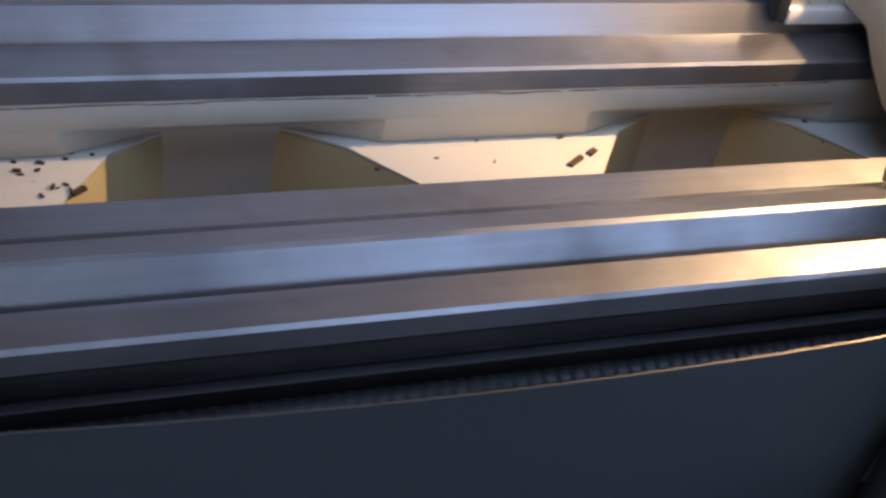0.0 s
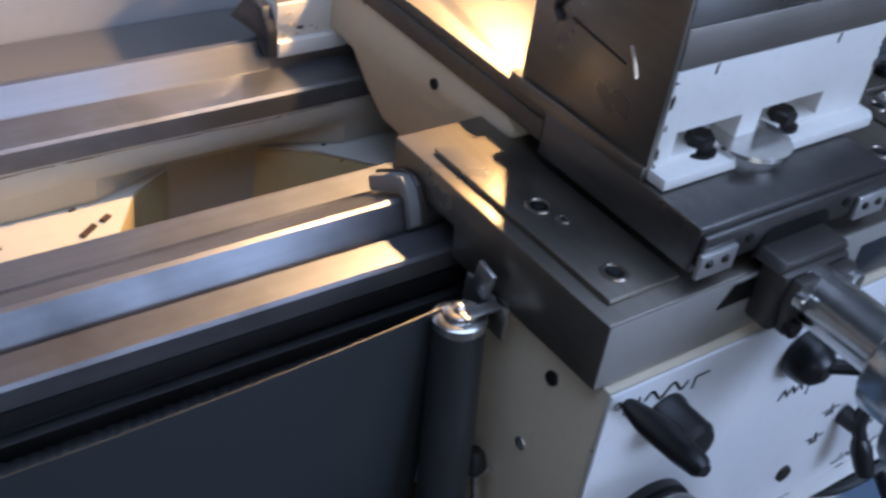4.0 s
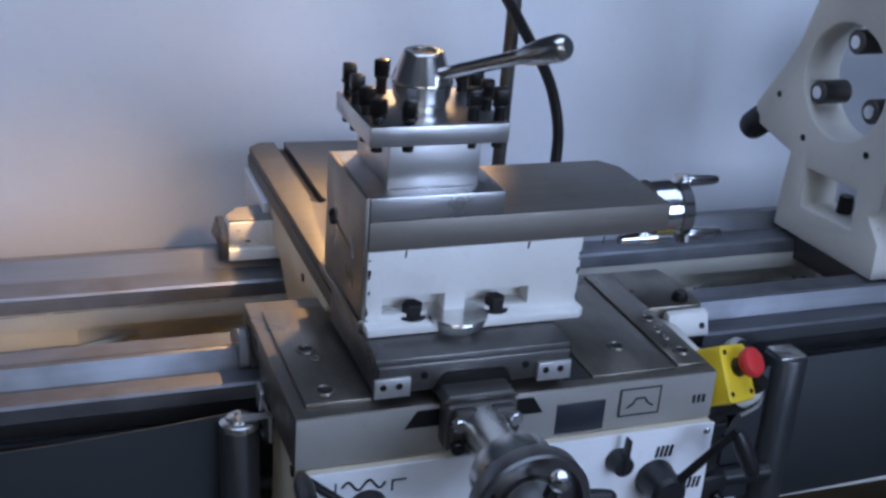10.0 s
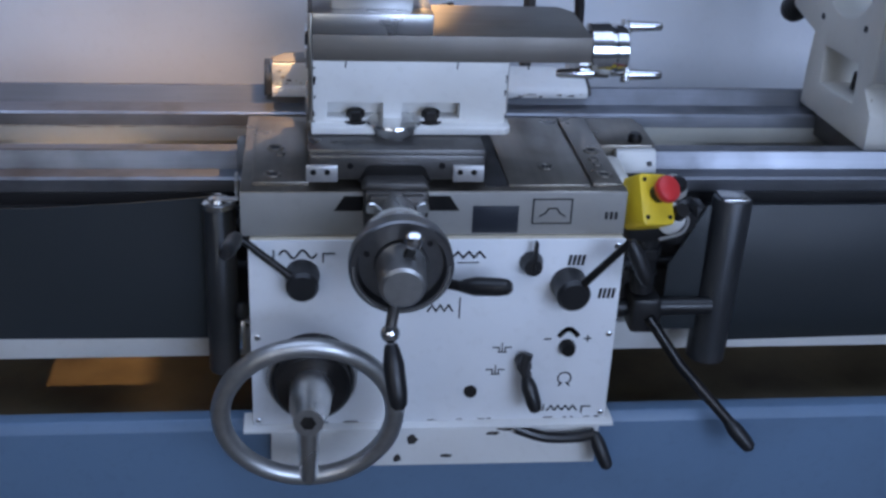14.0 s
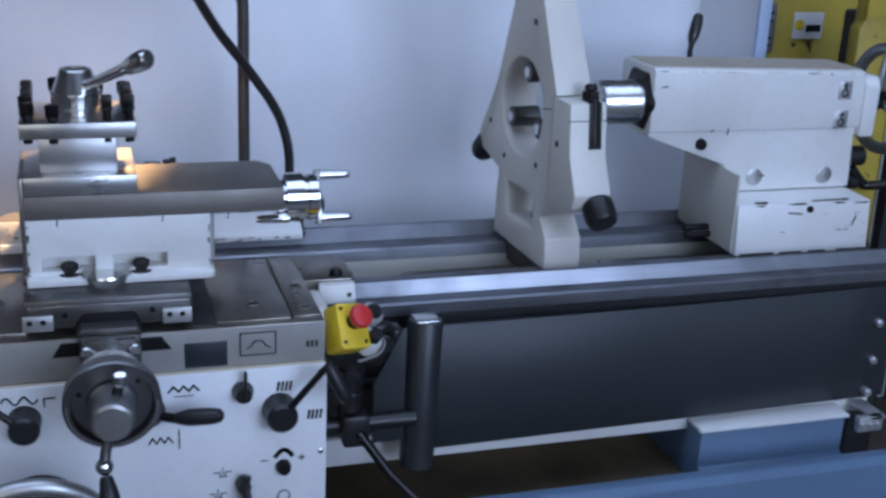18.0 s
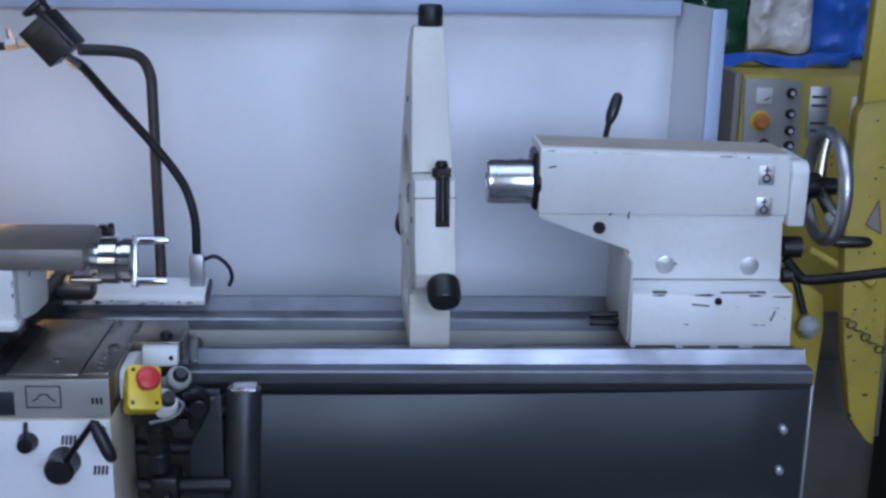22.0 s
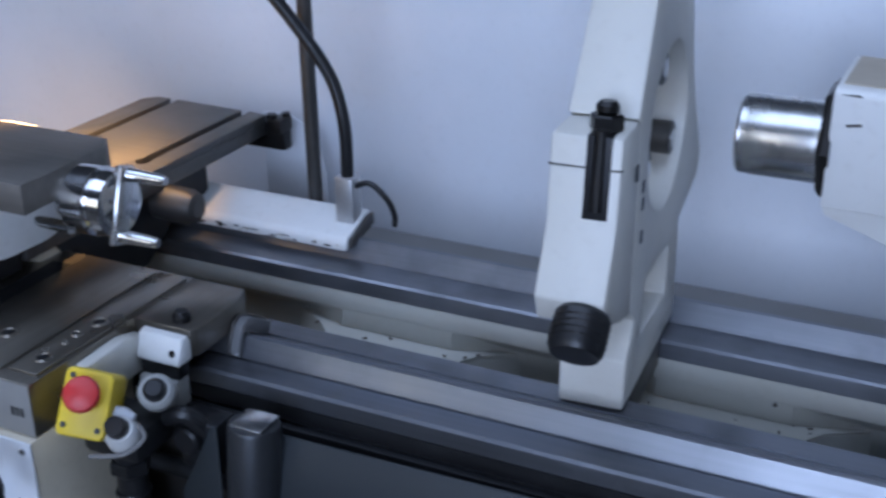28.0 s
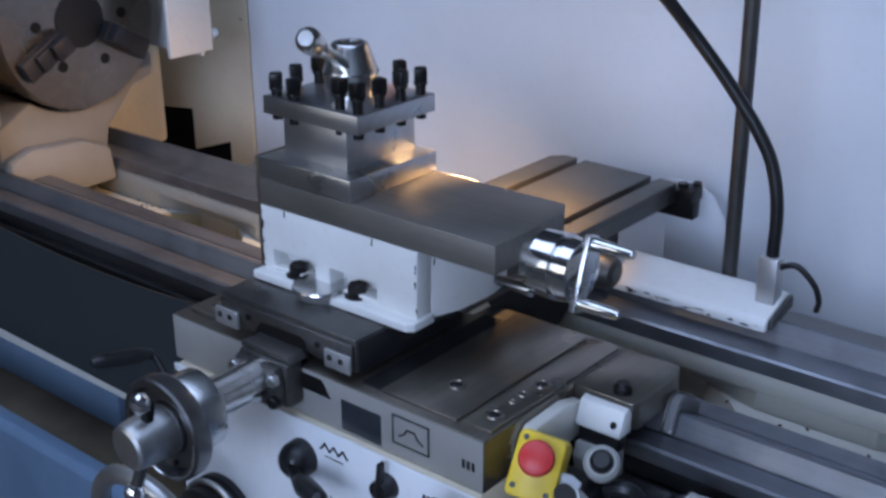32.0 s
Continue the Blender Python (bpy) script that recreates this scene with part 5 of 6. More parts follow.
while x < 1.77:
    w = random.uniform(0.006, 0.035) if random.random() < 0.7 else random.uniform(0.04, 0.08)
    h = random.uniform(0.0012, 0.0034)
    part("paint_chip", flake(x + w / 2, 1.3053 - 0.012 * (x - 1.285) / 0.49 - h * 0.3, w, h, 0.4158), M_DARKIRON if random.random() < 0.7 else M_TOPS, tl)
    x += w * 0.9 + random.choice((0.0, 0.004, 0.015, 0.04))
x = 1.472
while x < 1.77:
    w = random.uniform(0.02, 0.09)
    part("paint_chip", bx(x, x + w, 0.3255, 0.3265, 0.9362, 0.9362 + random.uniform(0.002, 0.005), 0.0003), M_DARKIRON, tl)
    x += w + random.uniform(0.005, 0.03)
for k in range(14):
    x, z = random.uniform(1.475, 1.77), random.uniform(0.945, 1.02)
    y = 0.326 + 0.010 * (z - 0.935) / 0.107
    part("scratch", flake(x, z, random.uniform(0.004, 0.018), random.uniform(0.0012, 0.003), y - 0.0004), M_ALU if k % 3 else M_GREYINK, tl)
for x, z, w, h in ((1.515, 1.0305, 0.03, 0.004), (1.60, 1.0310, 0.05, 0.005), (1.70, 1.0300, 0.035, 0.006), (1.755, 1.0285, 0.05, 0.004)):
    part("paint_chip", flake(x, z + 0.009, w, h, 0.3355), M_DARKIRON, tl)
ql = part("quill_lock", tube([(1.430, 0.55, 1.285), (1.437, 0.565, 1.315), (1.445, 0.575, 1.342)], 0.006, 10, 2), M_BLACKOX, tl, "black quill locking lever")
part("lever_grip", grip((1.442, 0.573, 1.332), (1.463, 0.590, 1.392), 0.0125), M_BLACK, ql)
WX = 1.868
tw = part("tail_handwheel", torus((WX, AY, AZ - 0.006), (1, 0, 0), 0.108, 0.0135, 72, 14), M_SATIN, tl, "polished steel tailstock handwheel")
part("spindle", merged(cyl((1.82, AY, AZ - 0.004), (1.850, AY, AZ - 0.005), 0.026), cyl((1.848, AY, AZ - 0.005), (1.886, AY, AZ - 0.006), 0.018)), M_BLACKOX, tw, "dark spindle collar")
for ang in (5, 125, 245):
    d = Vector((0, math.sin(radians(ang)), math.cos(radians(ang))))
    c = Vector((WX - 0.012, AY, AZ - 0.006))
    part("spoke", tube([c, c + d * 0.055 + Vector((0.004, 0, 0)), c + d * 0.105 + Vector((0.012, 0, 0))], 0.010, 10, 3, 0.007), M_CHROME, tw)
part("crank_grip", grip((WX + 0.004, AY - 0.05, AZ - 0.108), (WX + 0.085, AY - 0.05, AZ - 0.108), 0.0125), M_BLACK, tw)
cl = part("clamp_lever", tube([(1.79, 0.44, 1.085), (1.815, 0.435, 1.055), (1.835, 0.43, 1.043), (1.90, 0.40, 1.058), (2.0, 0.36, 1.085)], 0.0105, 12, 5), M_BLACKOX, tl, "dark bent clamping lever")
part("eccentric_hub", merged(cyl((1.785, 0.455, 1.105), (1.822, 0.455, 1.105), 0.022), cyl((1.785, 0.44, 1.05), (1.805, 0.44, 1.05), 0.016)), M_BLACK, cl)
part("lever_end", turned([(0, 0.0115), (0.6, 0.014), (1, 0.009)], (1.985, 0.366, 1.081), (2.010, 0.356, 1.088), 14), M_BRIGHT, cl)

# ---- work lamp ----
lm = thing("work_lamp", (0.505, 0.660, 0.942), "black work lamp on a bent tube post, lit warm", "work lamp")
part("post", tube([(0.504, 0.659, 0.958), (0.504, 0.657, 1.20), (0.504, 0.654, 1.36), (0.502, 0.652, 1.410), (0.486, 0.640, 1.446), (0.450, 0.61, 1.462), (0.385, 0.56, 1.470)], 0.0115, 14, 6), M_DARKIRON, lm, "dark bent tube post")
part("post_foot", bx(0.484, 0.526, 0.6465, 0.674, 0.942, 0.9575, 0.002), M_DARKIRON, lm, "dark foot bracket")
part("flexible_conduit", tube([(0.589, 0.614, 1.035), (0.588, 0.615, 1.11), (0.574, 0.617, 1.17), (0.552, 0.612, 1.215), (0.521, 0.605, 1.26), (0.488, 0.595, 1.305), (0.443, 0.575, 1.365), (0.400, 0.53, 1.436), (0.386, 0.515, 1.452)], 0.0095, 12, 8), M_BLACK, lm, "black flexible conduit")
part("conduit_socket", bx(0.574, 0.604, 0.600, 0.628, 0.968, 1.040, 0.003), M_ALU, lm, "pale square conduit socket")
part("cable", tube([(0.600, 0.614, 1.025), (0.628, 0.612, 1.034), (0.654, 0.615, 1.012), (0.660, 0.625, 0.985), (0.652, 0.64, 0.962)], 0.0045, 8), M_BLACK, lm, "thin black cable loop")
# head axes: u runs along the opening, w out of it
HEAD = Matrix.Translation((0.3505, 0.50, 1.4985)) @ Matrix(((0.66, 0.0, -0.75), (0.0, 1.0, 0.0), (-0.75, 0.0, -0.66))).to_4x4()


def in_head(bm):
    bm.transform(HEAD)
    bmesh.ops.recalc_face_normals(bm, faces=bm.faces)
    return bm


hd = part("lamp_head", in_head(merged(bx(-0.041, 0.041, -0.043, 0.043, -0.034, -0.024, 0.003), bx(-0.041, -0.037, -0.043, 0.043, -0.0245, 0.032, 0.001), bx(0.037, 0.041, -0.043, 0.043, -0.0245, 0.032, 0.001),
                                          bx(-0.0372, 0.0372, -0.043, -0.039, -0.0245, 0.032, 0.001), bx(-0.0372, 0.0372, 0.039, 0.043, -0.0245, 0.032, 0.001))), M_BLACK, lm, "black square lamp housing")
for u in (-0.022, -0.011, 0.0, 0.011, 0.022):
    part("cooling_rib", in_head(bx(u - 0.0015, u + 0.0015, -0.0445, -0.0428, -0.030, 0.026, 0.0005)), M_BLACK, hd)
part("handle_lug", in_head(merged(bx(-0.064, -0.0405, -0.020, 0.020, -0.034, -0.010, 0.004), bx(-0.068, -0.056, -0.024, 0.024, -0.036, 0.006, 0.004))), M_BLACK, hd, "black lug with a grip edge")
part("bulb_glass", in_head(bx(-0.034, 0.034, -0.036, 0.036, 0.010, 0.014, 0.001)), M_BULB, hd, "glowing warm lamp glass")
part("valve_fitting", merged(cyl((0.285, 0.50, 1.488), (0.315, 0.50, 1.494), 0.011, n=16, bev=0.002), hexa((0.262, 0.50, 1.483), (0.284, 0.50, 1.4875), 0.013, 0.002), cyl((0.272, 0.50, 1.485), (0.268, 0.50, 1.515), 0.005)), M_SATIN, lm, "steel valve fitting")
part("head_knob", cyl((0.372, 0.50, 1.466), (0.392, 0.515, 1.444), 0.0095, n=16), M_CHROME, hd)
part("coolant_arm", tube([(0.320, 0.50, 1.495), (0.22, 0.50, 1.475), (0.10, 0.50, 1.460), (0.02, 0.50, 1.452), (-0.012, 0.50, 1.43), (-0.014, 0.50, 1.40)], 0.008, 10, 5), M_BLACKOX, lm, "dark segmented coolant arm")
part("nozzle", turned([(0, 0.010), (0.3, 0.0105), (0.5, 0.008), (1, 0.0065)], (-0.014, 0.50, 1.405), (-0.015, 0.50, 1.362), 16), M_ORANGE, lm, "orange coolant nozzle")

# ---- splash guard behind the bed ----
gd = thing("splash_guard", (0.4, 0.92, 0.0), "pale grey sheet-steel splash guard behind the lathe", "splash guard")
part("back_sheet", bx(-0.86, 1.65, 0.925, 0.929, 0.42, 1.556, 0.0006), M_GUARD, gd, "large pale back sheet")
part("side_sheet", prism([(1.65, 0.929), (1.654, 0.932), (1.682, 0.705), (1.678, 0.703)], "z", 0.42, 1.556, 0), M_GUARD, gd, "angled side sheet")
part("side_edge", prism([(1.672, 0.690), (1.672, 0.702), (1.702, 0.710), (1.704, 0.696)], "z", 0.42, 1.556, 0.001), M_GUARD_EDGE, gd, "light blue folded edge")
part("top_lip", merged(bx(-0.86, 1.65, 0.884, 0.929, 1.5565, 1.5605, 0.001), bx(-0.86, 1.65, 0.880, 0.8838, 1.527, 1.5605, 0.001)), M_GUARD_EDGE, gd, "folded top lip")

# The chute's shade is put into its grey.
part("chute_sheet", prism([(0.645, 0.60), (0.645, 0.78), (0.922, 0.815), (0.922, 0.810), (0.66, 0.775), (0.66, 0.60)], "x", -0.86, 1.66, 0), M_SHADESHEET, gd, "sloping chip chute sheet, darkened for shade")

# ---- headstock, chuck ----
hs = thing("headstock", (-1.25, 0.45, 0.0), "cream headstock housing at the end of the bed", "headstock")
part("housing", bx(-1.75, -1.03, 0.14, 0.80, 0.86, 1.62, 0.012), M_CREAM, hs)
part("pedestal", bx(-1.75, -1.05, 0.14, 0.80, 0.0, 0.86, 0.006), M_BLUE, hs, "blue-grey pedestal")
part("front_column", bx(-1.03, -0.80, 0.14, 0.245, 1.06, 1.62, 0.010), M_WHITE, hs, "white front edge of the chuck guard")
part("column_bracket", bx(-1.03, -0.82, 0.16, 0.235, 0.985, 1.058, 0.004), M_STEADY, hs, "grey bracket under the white column")
cradle = [(0.468 + 0.190 * math.cos(radians(d)), 1.226 + 0.190 * math.sin(radians(d))) for d in range(-128, -29, 7)]
gap_profile = [(0.27, 0.90), (0.27, 1.03)] + cradle + [(0.655, 1.128), (0.655, 1.075), (0.60, 1.06), (0.53, 0.985), (0.515, 0.90)]
part("gap_bed", prism(gap_profile, "x", -1.03, -0.872, 0.010), M_DUSTY, hs, "dusty cast shoulder hollowed out round the chuck")
part("gap_foot", prism([(0.27, 0.88), (0.27, 0.975), (0.32, 0.992), (0.44, 0.985), (0.505, 0.955), (0.514, 0.88)], "x", -0.873, -0.835, 0.012), M_DUSTY, hs, "dusty rounded foot of the casting")
ck = thing("lathe_chuck", (-0.90, 0.468, 1.04), "large grey three-jaw lathe chuck", "chuck")
CX = -0.845
part("chuck_body", turned([(0, 0.17), (0.1, 0.183), (0.94, 0.183), (1, 0.178), (1, 0.052), (0.6, 0.050), (0.6, 0.0)], (-1.03, 0.468, 1.226), (CX, 0.468, 1.226), 64, caps=False), M_CHUCK, ck, "turned grey chuck body")
part("bore", cyl((CX - 0.07, 0.468, 1.226), (CX + 0.002, 0.468, 1.226), 0.056), M_INK, ck, "dark through bore")
for ang in (0, 120, 240):
    c = (CX, 0.468, 1.226)
    jw = part("jaw", turned_about(merged(bx(CX, CX + 0.022, 0.446, 0.490, 1.226 + 0.055, 1.226 + 0.165, 0.002), bx(CX + 0.022, CX + 0.045, 0.450, 0.486, 1.226 + 0.06, 1.226 + 0.10, 0.002), bx(CX + 0.022, CX + 0.032, 0.450, 0.486, 1.226 + 0.10, 1.226 + 0.135, 0.002)), c, "X", ang), M_PANELDARK, ck, "dark stepped steel jaw")
for ang in range(30, 390, 60):
    y, z = 0.468 + 0.10 * math.sin(radians(ang)), 1.226 + 0.10 * math.cos(radians(ang))
    part("chuck_screw", cyl((CX, y, z), (CX + 0.0015, y, z), 0.011, n=18), M_BLACKOX, ck)
cg = thing("chuck_guard", (-0.93, 0.75, 1.05), "white curved chuck guard folded back", "chuck guard")
arc = [(0.468 + 0.235 * math.cos(radians(d)), 1.226 + 0.235 * math.sin(radians(d))) for d in range(-24, 75, 6)]
arc2 = [(0.468 + 0.243 * math.cos(radians(d)), 1.226 + 0.243 * math.sin(radians(d))) for d in range(-24, 75, 6)]
part("shell", prism(arc + arc2[::-1], "x", -1.02, -0.74, 0.001), M_WHITE, cg, "white curved sheet")
part("guard_plate", bx(-0.745, -0.735, 0.600, 0.712, 1.138, 1.40, 0.002), M_WHITE, cg)
part("guard_bolt", turned([(0, 0.012), (1, 0.011)], (-0.745, 0.7125, 1.172), (-0.745, 0.728, 1.172), 18), M_CHROME, cg)
lg = thing("rear_chip_guard", (-1.4, 0.92, 0.0), "beige rear chip guard with a stepped dark opening", "chip guard")
step = [(-1.95, 0.88), (-1.95, 1.62), (-0.862, 1.62), (-0.862, 0.42), (-0.95, 0.42), (-0.95, 0.845), (-1.085, 0.80), (-1.085, 0.905), (-1.22, 0.89)]
part("beige_sheet", prism(step, "y", 0.921, 0.925, 0), M_CREAM, lg, "beige sheet with stepped cut-out")
# Dark sheet added behind the opening in place of its shade.
part("dark_backing", bx(-1.95, -0.87, 0.985, 0.989, 0.42, 1.55, 0), M_DARKMACH, lg)
part("floor_rail", bx(-1.95, -0.87, 0.925, 0.985, 0.0, 0.42, 0), M_DARKMACH, lg)

# ---- yellow machine and things beyond ----
ym = thing("yellow_machine", (2.25, 1.6, 0.0), "worn yellow machine tool with a grey control panel", "machine tool")
part("cabinet", prism([(1.955, 0.45), (1.955, 1.345), (2.62, 1.345), (2.62, 0.0), (2.1, 0.0)], "y", 1.32, 2.1, 0.006), M_OCHRE, ym, "worn yellow cabinet")
part("panel_side", bx(1.935, 1.953, 1.322, 1.62, 0.85, 1.347, 0.003), M_BROWNGREY, ym, "brownish cabinet side")
pn = part("control_panel", prism([(1.970, 1.040), (1.958, 1.336), (2.108, 1.330), (2.122, 1.060)], "y", 1.308, 1.3195, 0.002), M_PANEL, ym, "grey control panel")
part("gauge", bx(1.990, 2.032, 1.302, 1.3078, 1.270, 1.312, 0.001), M_WHITE, pn, "white square meter")
part("gauge_needle", ribbon([(2.010, 1.280), (2.024, 1.286)], 0.003, 1.3015), M_INK, pn)
part("switch_collar", turned([(0, 0.027), (1, 0.026)], (2.006, 1.308, 1.224), (2.006, 1.304, 1.224), 24), M_YELLOW, pn, "yellow switch collar")
part("rotary_switch", turned([(0, 0.021), (0.5, 0.021), (0.6, 0.016), (1, 0.014)], (2.006, 1.304, 1.224), (2.006, 1.280, 1.224), 22), M_ORANGE, pn, "orange rotary switch")
for x, z in ((2.082, 1.300), (2.084, 1.245), (2.086, 1.200), (2.020, 1.165), (2.088, 1.160)):
    lamp = part("pilot_lamp", turned([(0, 0.013), (0.5, 0.013), (0.6, 0.009), (1, 0.008)], (x, 1.308, z), (x, 1.292, z), 18), M_BLACKOX, pn, "dark pilot lamp")
    part("lens", cyl((x, 1.292, z), (x, 1.289, z), 0.006, n=12), M_GUARD, lamp)
part("name_plate", bx(2.135, 2.190, 1.314, 1.3195, 1.178, 1.316, 0.001), M_ALU, ym, "worn blank metal plate")
for z in (1.285, 1.262, 1.215, 1.195):
    part("plate_bar", bx(2.142, 2.182, 1.3125, 1.3139, z, z + 0.007, 0), M_GREYINK, ym)
part("badge", bx(2.250, 2.345, 1.314, 1.3195, 1.215, 1.290, 0.001), M_WHITE, ym, "pale badge")
part("badge_bar", bx(2.290, 2.338, 1.3125, 1.3139, 1.235, 1.255, 0), M_INK, ym)
part("badge_dot", cyl((2.268, 1.314, 1.255), (2.268, 1.312, 1.255), 0.015, n=18), M_YELLOW, ym)
part("round_lock", turned([(0, 0.013), (1, 0.010)], (2.186, 1.32, 1.085), (2.186, 1.308, 1.085), 18), M_ALU, ym)
part("column_cover", prism([(2.145, 0.545), (2.110, 0.735), (2.094, 0.86), (2.082, 1.04), (2.080, 1.31), (2.090, 1.325), (2.100, 1.80), (2.345, 1.80), (2.270, 1.36), (2.206, 1.10), (2.214, 0.47), (2.19, 0.485)], "y", 0.880, 0.925, 0.006), M_OCHRE, ym, "worn yellow folded column cover")
part("cover_step", prism([(2.082, 1.335), (2.092, 1.80), (2.348, 1.80), (2.296, 1.370)], "y", 0.862, 0.879, 0.004), M_OCHRE, ym, "raised upper cover sheet")
part("bare_edge", tube([(2.216, 0.877, 0.50), (2.208, 0.877, 1.08), (2.275, 0.874, 1.36), (2.346, 0.868, 1.79)], 0.005, 8, 1), M_SATIN, ym, "bare metal edge strip")
part("column_core", bx(2.335, 2.43, 0.99, 1.318, 0.0, 1.30, 0.01), M_DARKMACH, ym, "dark column behind the cover")
part("lower_housing", prism([(1.897, 0.80), (1.915, 0.935), (2.093, 0.828), (2.102, 0.74), (2.091, 0.486), (1.907, 0.67)], "y", 1.0, 1.316, 0.006), M_OCHRE, ym, "worn yellow lower housing")
for k in range(6):
    x = 1.915 + 0.033 * k
    part("rivet", turned([(0, 0.005), (1, 0.003)], (x, 1.0, 0.683 - 0.034 * k), (x, 0.996, 0.683 - 0.034 * k), 10), M_BLACKOX, ym)
part("rear_base", bx(1.98, 2.5, 1.15, 2.0, 0.0, 0.60, 0.01), M_FLOOR, ym, "dark oily base")
wt = part("warning_triangle", prism([(2.128, 1.045), (2.168, 1.022), (2.153, 1.104)], "y", 0.8775, 0.8795, 0), M_BROWNGREY, ym, "dull worn warning triangle")
part("triangle_border", ribbon([(2.128, 1.045), (2.168, 1.022), (2.153, 1.104), (2.128, 1.045)], 0.0025, 0.8774), M_DARKIRON, wt)
for x, z in ((1.974, 0.820), (2.050, 0.757)):
    sh = part("ball_lever", tube([(x - 0.035, 0.995, z + 0.115), (x - 0.012, 0.975, z + 0.03)], 0.009, 10, 1), M_BLACK, ym, "black lever")
    part("ball_knob", turned([(0, 0.010), (0.2, 0.024), (0.5, 0.029), (0.8, 0.022), (1, 0.006)], (x - 0.008, 0.972, z + 0.026), (x + 0.006, 0.962, z - 0.030), 22), M_PANEL, sh, "pale grey ball knob")
sh = part("ball_lever", tube([(2.03, 1.02, 1.13), (2.07, 0.98, 1.05)], 0.008, 10, 1), M_BLACK, ym, "black lever")
part("ball_knob", turned([(0, 0.008), (0.3, 0.020), (0.6, 0.022), (1, 0.006)], (2.068, 0.975, 1.045), (2.095, 0.960, 1.020), 20), M_PANEL, sh, "pale grey ball knob")
part("chain", merged(*[torus((2.10 + 0.019 * k, 0.868, 0.812 - 0.016 * k), (0.2, 1 if k % 2 else 0.3, 1 if not k % 2 else 0.3), 0.0105, 0.002, 14, 6) for k in range(6)]), M_DARKIRON, ym, "dark hanging chain")
part("handle_bar", tube([(2.02, 0.94, 0.965), (2.09, 0.93, 0.93), (2.16, 0.86, 0.90)], 0.010, 10, 2), M_OCHRE, ym)
for k in range(26):
    x, z = random.uniform(2.11, 2.20), random.choice((random.uniform(0.60, 1.32), random.uniform(0.75, 0.98)))
    part("paint_chip", bx(x, x + random.uniform(0.003, 0.012), 0.8790, 0.8799, z, z + random.uniform(0.002, 0.007), 0.0002), M_DARKIRON, ym)


def draped(x0, x1, z0, z1, y, seed, amp=0.05, nx=26, nz=22):
    """A creased sheet or bag: an uneven closed cushion."""
    bm = bmesh.new()
    layers = []
    for side in (-1, 1):
        rows = []
        for i in range(nx + 1):
            col = []
            for j in range(nz + 1):
                u, v = i / nx, j / nz
                edge = min(1, 6 * u, 6 * (1 - u), 6 * v, 6 * (1 - v)) ** 0.6
                p = Vector((u * (x1 - x0) * 6, v * (z1 - z0) * 6, seed * 3.1))
                bulge = amp * edge * (0.7 + 0.9 * noise.noise(p) + 0.5 * abs(noise.noise(p * 2.7)))
                col.append(bm.verts.new((x0 + u * (x1 - x0) + 0.02 * noise.noise(p * 1.3), y + side * bulge * (1 if side < 0 else 0.4) , z0 + v * (z1 - z0) + 0.025 * noise.noise(p * 1.7 + Vector((3, 1, 0))))))
            rows.append(col)
        layers.append(rows)
        for i in range(nx):
            for j in range(nz):
                bm.faces.new((rows[i][j], rows[i + 1][j], rows[i + 1][j + 1], rows[i][j + 1]))
    bmesh.ops.remove_doubles(bm, verts=bm.verts, dist=0.0005)
    bmesh.ops.recalc_face_normals(bm, faces=bm.faces)
    return bm


heap = [
    solid("tarpaulin", draped(1.80, 1.935, 0.0, 1.355, 1.72, 1, 0.05), M_TARP, "blue tarpaulin over a tall stack beside the cabinet", "tarpaulin"),
    solid("plastic_bag", draped(1.865, 2.06, 1.346, 1.64, 1.66, 2, 0.06), M_GREENBAG, "shiny green plastic bag on the cabinet", "plastic bag"),
    solid("plastic_bag", draped(1.805, 1.898, 1.10, 1.335, 1.60, 5, 0.045), M_BLACKBAG, "shiny black plastic bag beside the cabinet", "plastic bag"),
    solid("plastic_bag", draped(1.775, 1.862, 0.0, 1.13, 1.62, 6, 0.045, 20, 60), M_GREENBAG, "green plastic bag under the black one", "plastic bag"),
    solid("blue_cloth", draped(1.94, 2.30, 1.346, 1.385, 1.50, 9, 0.05), M_TARP, "blue tarpaulin fold on the cabinet", "tarpaulin"),
    solid("foil_cover", draped(2.045, 2.235, 1.375, 1.70, 1.62, 7, 0.06), M_FOIL, "crumpled clear foil catching the light over blue cloth", "foil"),
    solid("blue_tarpaulin", draped(2.215, 2.80, 1.346, 1.75, 1.68, 11, 0.08, 40, 30), M_TARP, "crumpled shiny blue tarpaulin heaped on the cabinet", "tarpaulin"),
]
# Scaling about a camera position, so the view from there stays alike.
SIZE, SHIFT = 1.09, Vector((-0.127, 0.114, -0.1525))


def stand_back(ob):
    """Cabinet and load scaled and shifted to fit the camera's view, foot on floor."""
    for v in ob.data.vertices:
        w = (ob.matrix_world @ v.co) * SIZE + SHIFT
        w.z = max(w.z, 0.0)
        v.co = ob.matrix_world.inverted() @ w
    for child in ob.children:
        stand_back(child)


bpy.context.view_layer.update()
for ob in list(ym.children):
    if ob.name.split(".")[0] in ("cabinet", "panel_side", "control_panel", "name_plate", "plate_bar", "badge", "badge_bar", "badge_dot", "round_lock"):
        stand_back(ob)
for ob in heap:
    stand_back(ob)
dm = thing("dark_machine", (3.0, 1.3, 0.0), "dark grey machine with a slotted faceplate", "machine tool")
part("body", bx(2.72, 3.6, 1.25, 2.3, 0.0, 1.9, 0.02), M_DARKMACH, dm)
fp = part("faceplate", turned([(0, 0.27), (0.7, 0.28), (1, 0.275)], (2.80, 1.24, 1.06), (2.77, 1.13, 1.06), 64), M_PANELDARK, dm, "large dark faceplate")
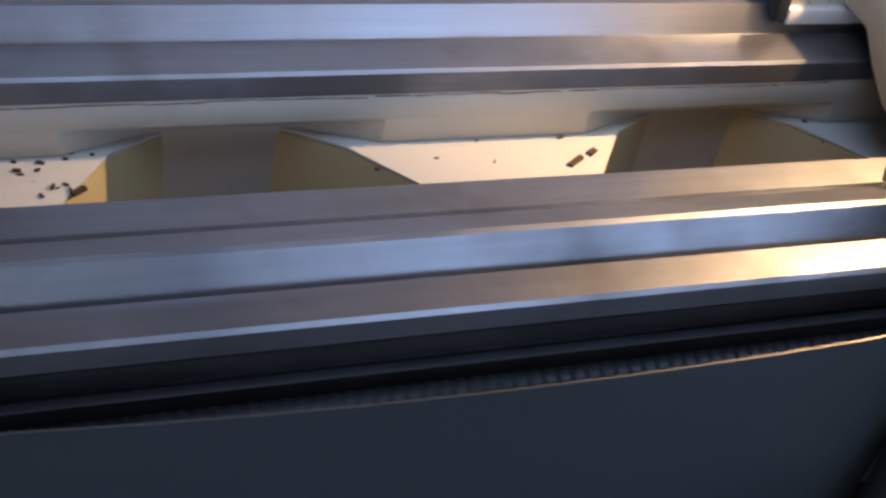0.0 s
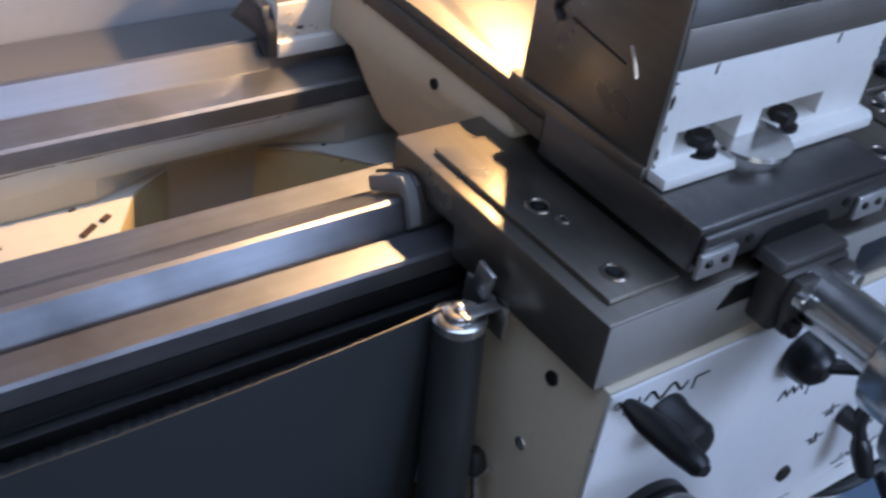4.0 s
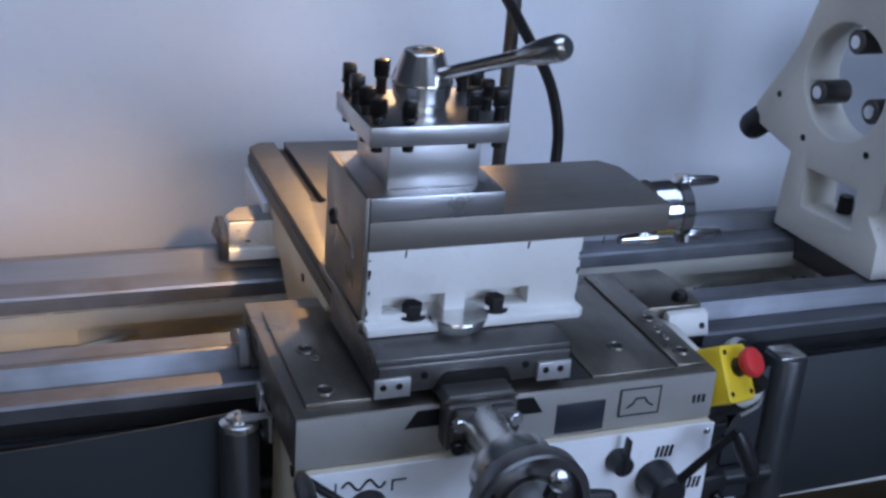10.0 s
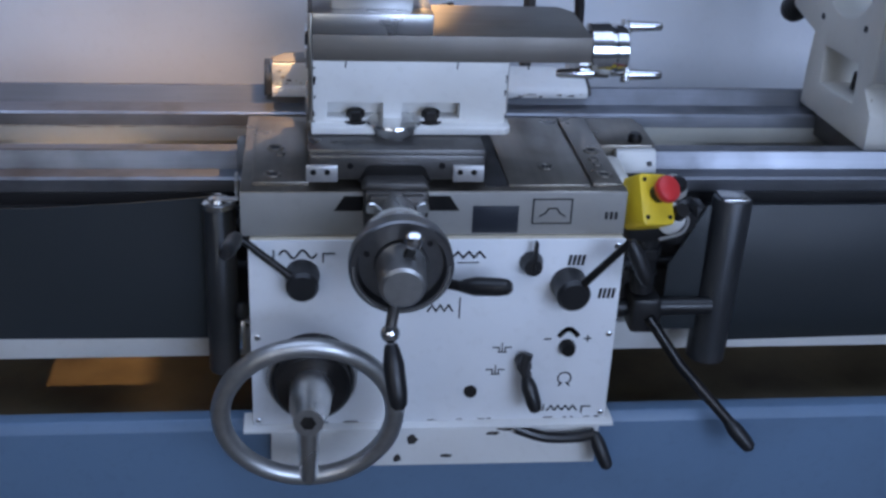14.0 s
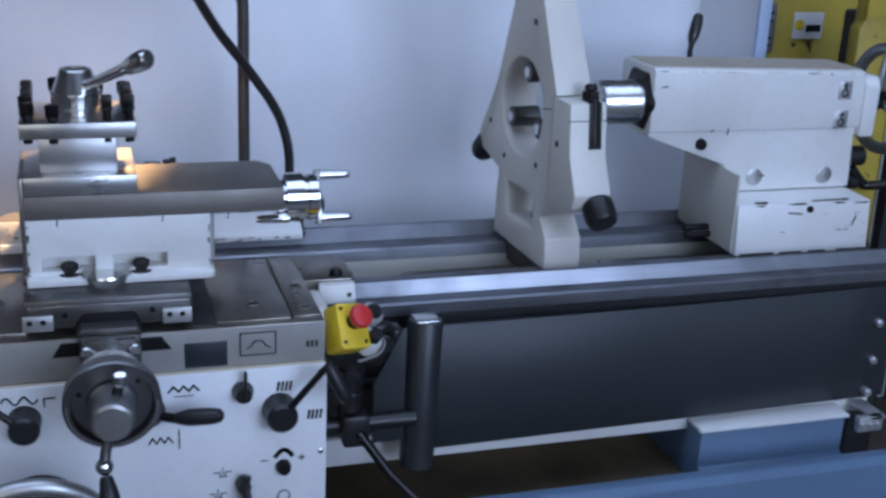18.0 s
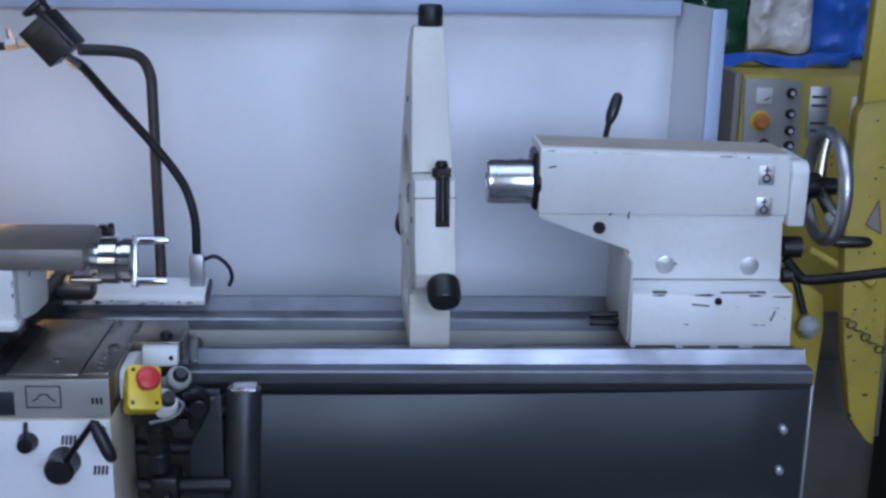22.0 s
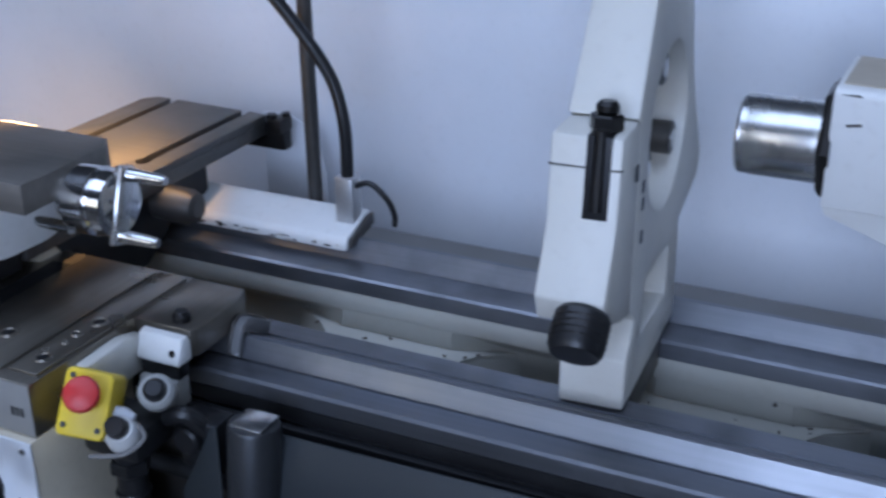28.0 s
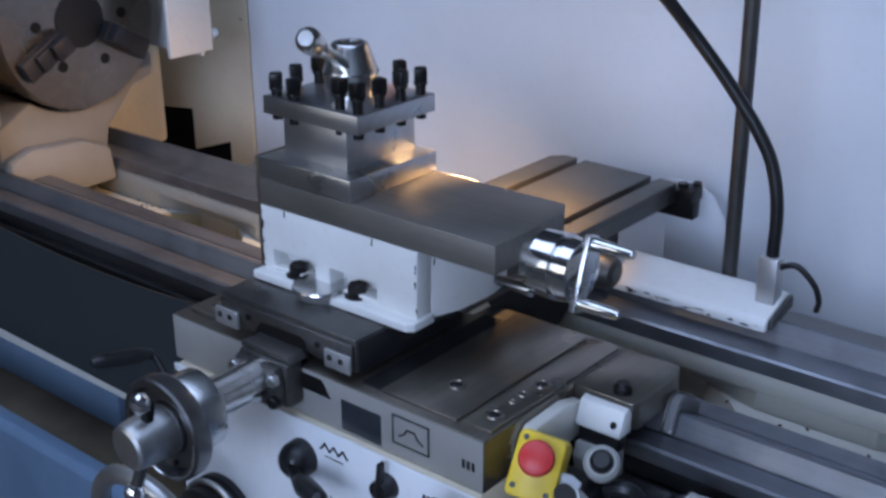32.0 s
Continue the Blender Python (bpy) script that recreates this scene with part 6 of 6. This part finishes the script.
for k in range(8):
    a = radians(45 * k + 12)
    c = Vector((2.765, 1.127, 1.06)) + Vector((0.19 * math.cos(a), 0, 0.19 * math.sin(a)))
    part("faceplate_slot", turned_about(bx(c.x - 0.05, c.x + 0.05, c.y, c.y + 0.012, c.z - 0.010, c.z + 0.010, 0.004), c, "Y", -math.degrees(a)), M_INK, fp)
part("side_handwheel", torus((2.74, 1.0, 0.27), (0.3, -1, 0.1), 0.13, 0.015, 48, 10), M_GUARD, dm, "pale handwheel rim")
part("wheel_disc", turned([(0, 0.118), (1, 0.118)], (2.74, 1.01, 0.27), (2.745, 0.99, 0.272), 36), M_OCHRE, dm)
part("wheel_shaft", tube([(2.74, 1.0, 0.27), (2.76, 1.27, 0.27)], 0.02, 10, 1), M_BLACKOX, dm)

# ---- swarf ----
random.seed(11)
flakes = []
for k in range(190):
    x = random.uniform(-0.95, 1.3) if k % 5 else random.gauss(-0.72, 0.05)
    y = random.uniform(0.36, 0.53)
    i = max(j for j in range(6) if CHUTES[j] <= x or j == 0)
    lim = 0.055 + max(0.0, 0.549 - y) + 0.004
    if not (CHUTES[i] + lim < x < CHUTES[i + 1] - lim):
        continue
    w = random.uniform(0.0012, 0.004)
    f = bx(x - w, x + w, y - w * 0.4, y + w * 0.4, 0.8434, 0.8434 + random.uniform(0.0008, 0.0025), 0)
    flakes.append(turned_about(f, (x, y, 0.8434), "Z", random.uniform(0, 180)))
for x, y, w in ((-0.228, 0.475, 0.011), (-0.70, 0.47, 0.007), (-0.205, 0.488, 0.006)):
    flakes.append(turned_about(bx(x - w, x + w, y - 0.003, y + 0.003, 0.8434, 0.8460, 0), (x, y, 0.8434), "Z", 35))
# greasy broken edge along the top of the inner wall
edge = []
x = -0.93
while x < 0.05:
    w = random.uniform(0.012, 0.050)
    edge.append(flake(x + w / 2, 0.9022 + random.uniform(-0.001, 0.001), w, random.uniform(0.0007, 0.0016), 0.5130))
    x += w * 0.85
tagged(part("greasy_edge", merged(*edge), M_RUST, bed), "dark greasy edge of the inner wall", kind="stuff")
# worn paint along edges
for k in range(20):
    x = random.uniform(0.10, 0.37)
    part("paint_chip", flake(x, random.choice((1.0585, 1.068, 1.0665)), random.uniform(0.003, 0.016), random.uniform(0.001, 0.003), 0.0688), M_DARKIRON if k % 3 else M_TOPS, cr)
for k in range(14):
    part("paint_chip", flake(random.choice((0.102, 0.371)) + random.uniform(-0.001, 0.001), random.uniform(1.07, 1.155), random.uniform(0.0015, 0.004), random.uniform(0.003, 0.012), 0.0828), M_DARKIRON, cr)
for k in range(9):
    x = random.uniform(0.035, 0.115)
    part("paint_chip", flake(x, random.uniform(0.962, 0.995) if k % 2 else random.uniform(0.958, 0.968), random.uniform(0.003, 0.010), random.uniform(0.002, 0.006), 0.5768), M_TOPS if k % 3 else M_DARKIRON, saddle)
for k in range(26):
    x = random.uniform(0.345, 0.60)
    part("paint_chip", flake(x, random.uniform(0.941, 0.949), random.uniform(0.005, 0.022), random.uniform(0.0015, 0.004), 0.5662), M_DARKIRON if k % 3 else M_TOPS, saddle)
for k in range(18):
    x = random.uniform(0.02, 0.53)
    part("paint_chip", flake(x, 0.6325, random.uniform(0.004, 0.02), random.uniform(0.0015, 0.003), -0.0142), M_DARKIRON, apron)
for k in range(12):
    z = random.uniform(0.95, 1.03)
    part("paint_chip", flake(random.choice((SX0 + 0.002, SX1 - 0.002)), z, 0.003, random.uniform(0.004, 0.012), 0.3255), M_TOPS, st)
solid("swarf", merged(*flakes), M_RUST, "scattered brown and dark metal chips in the bed", "swarf", kind="stuff")
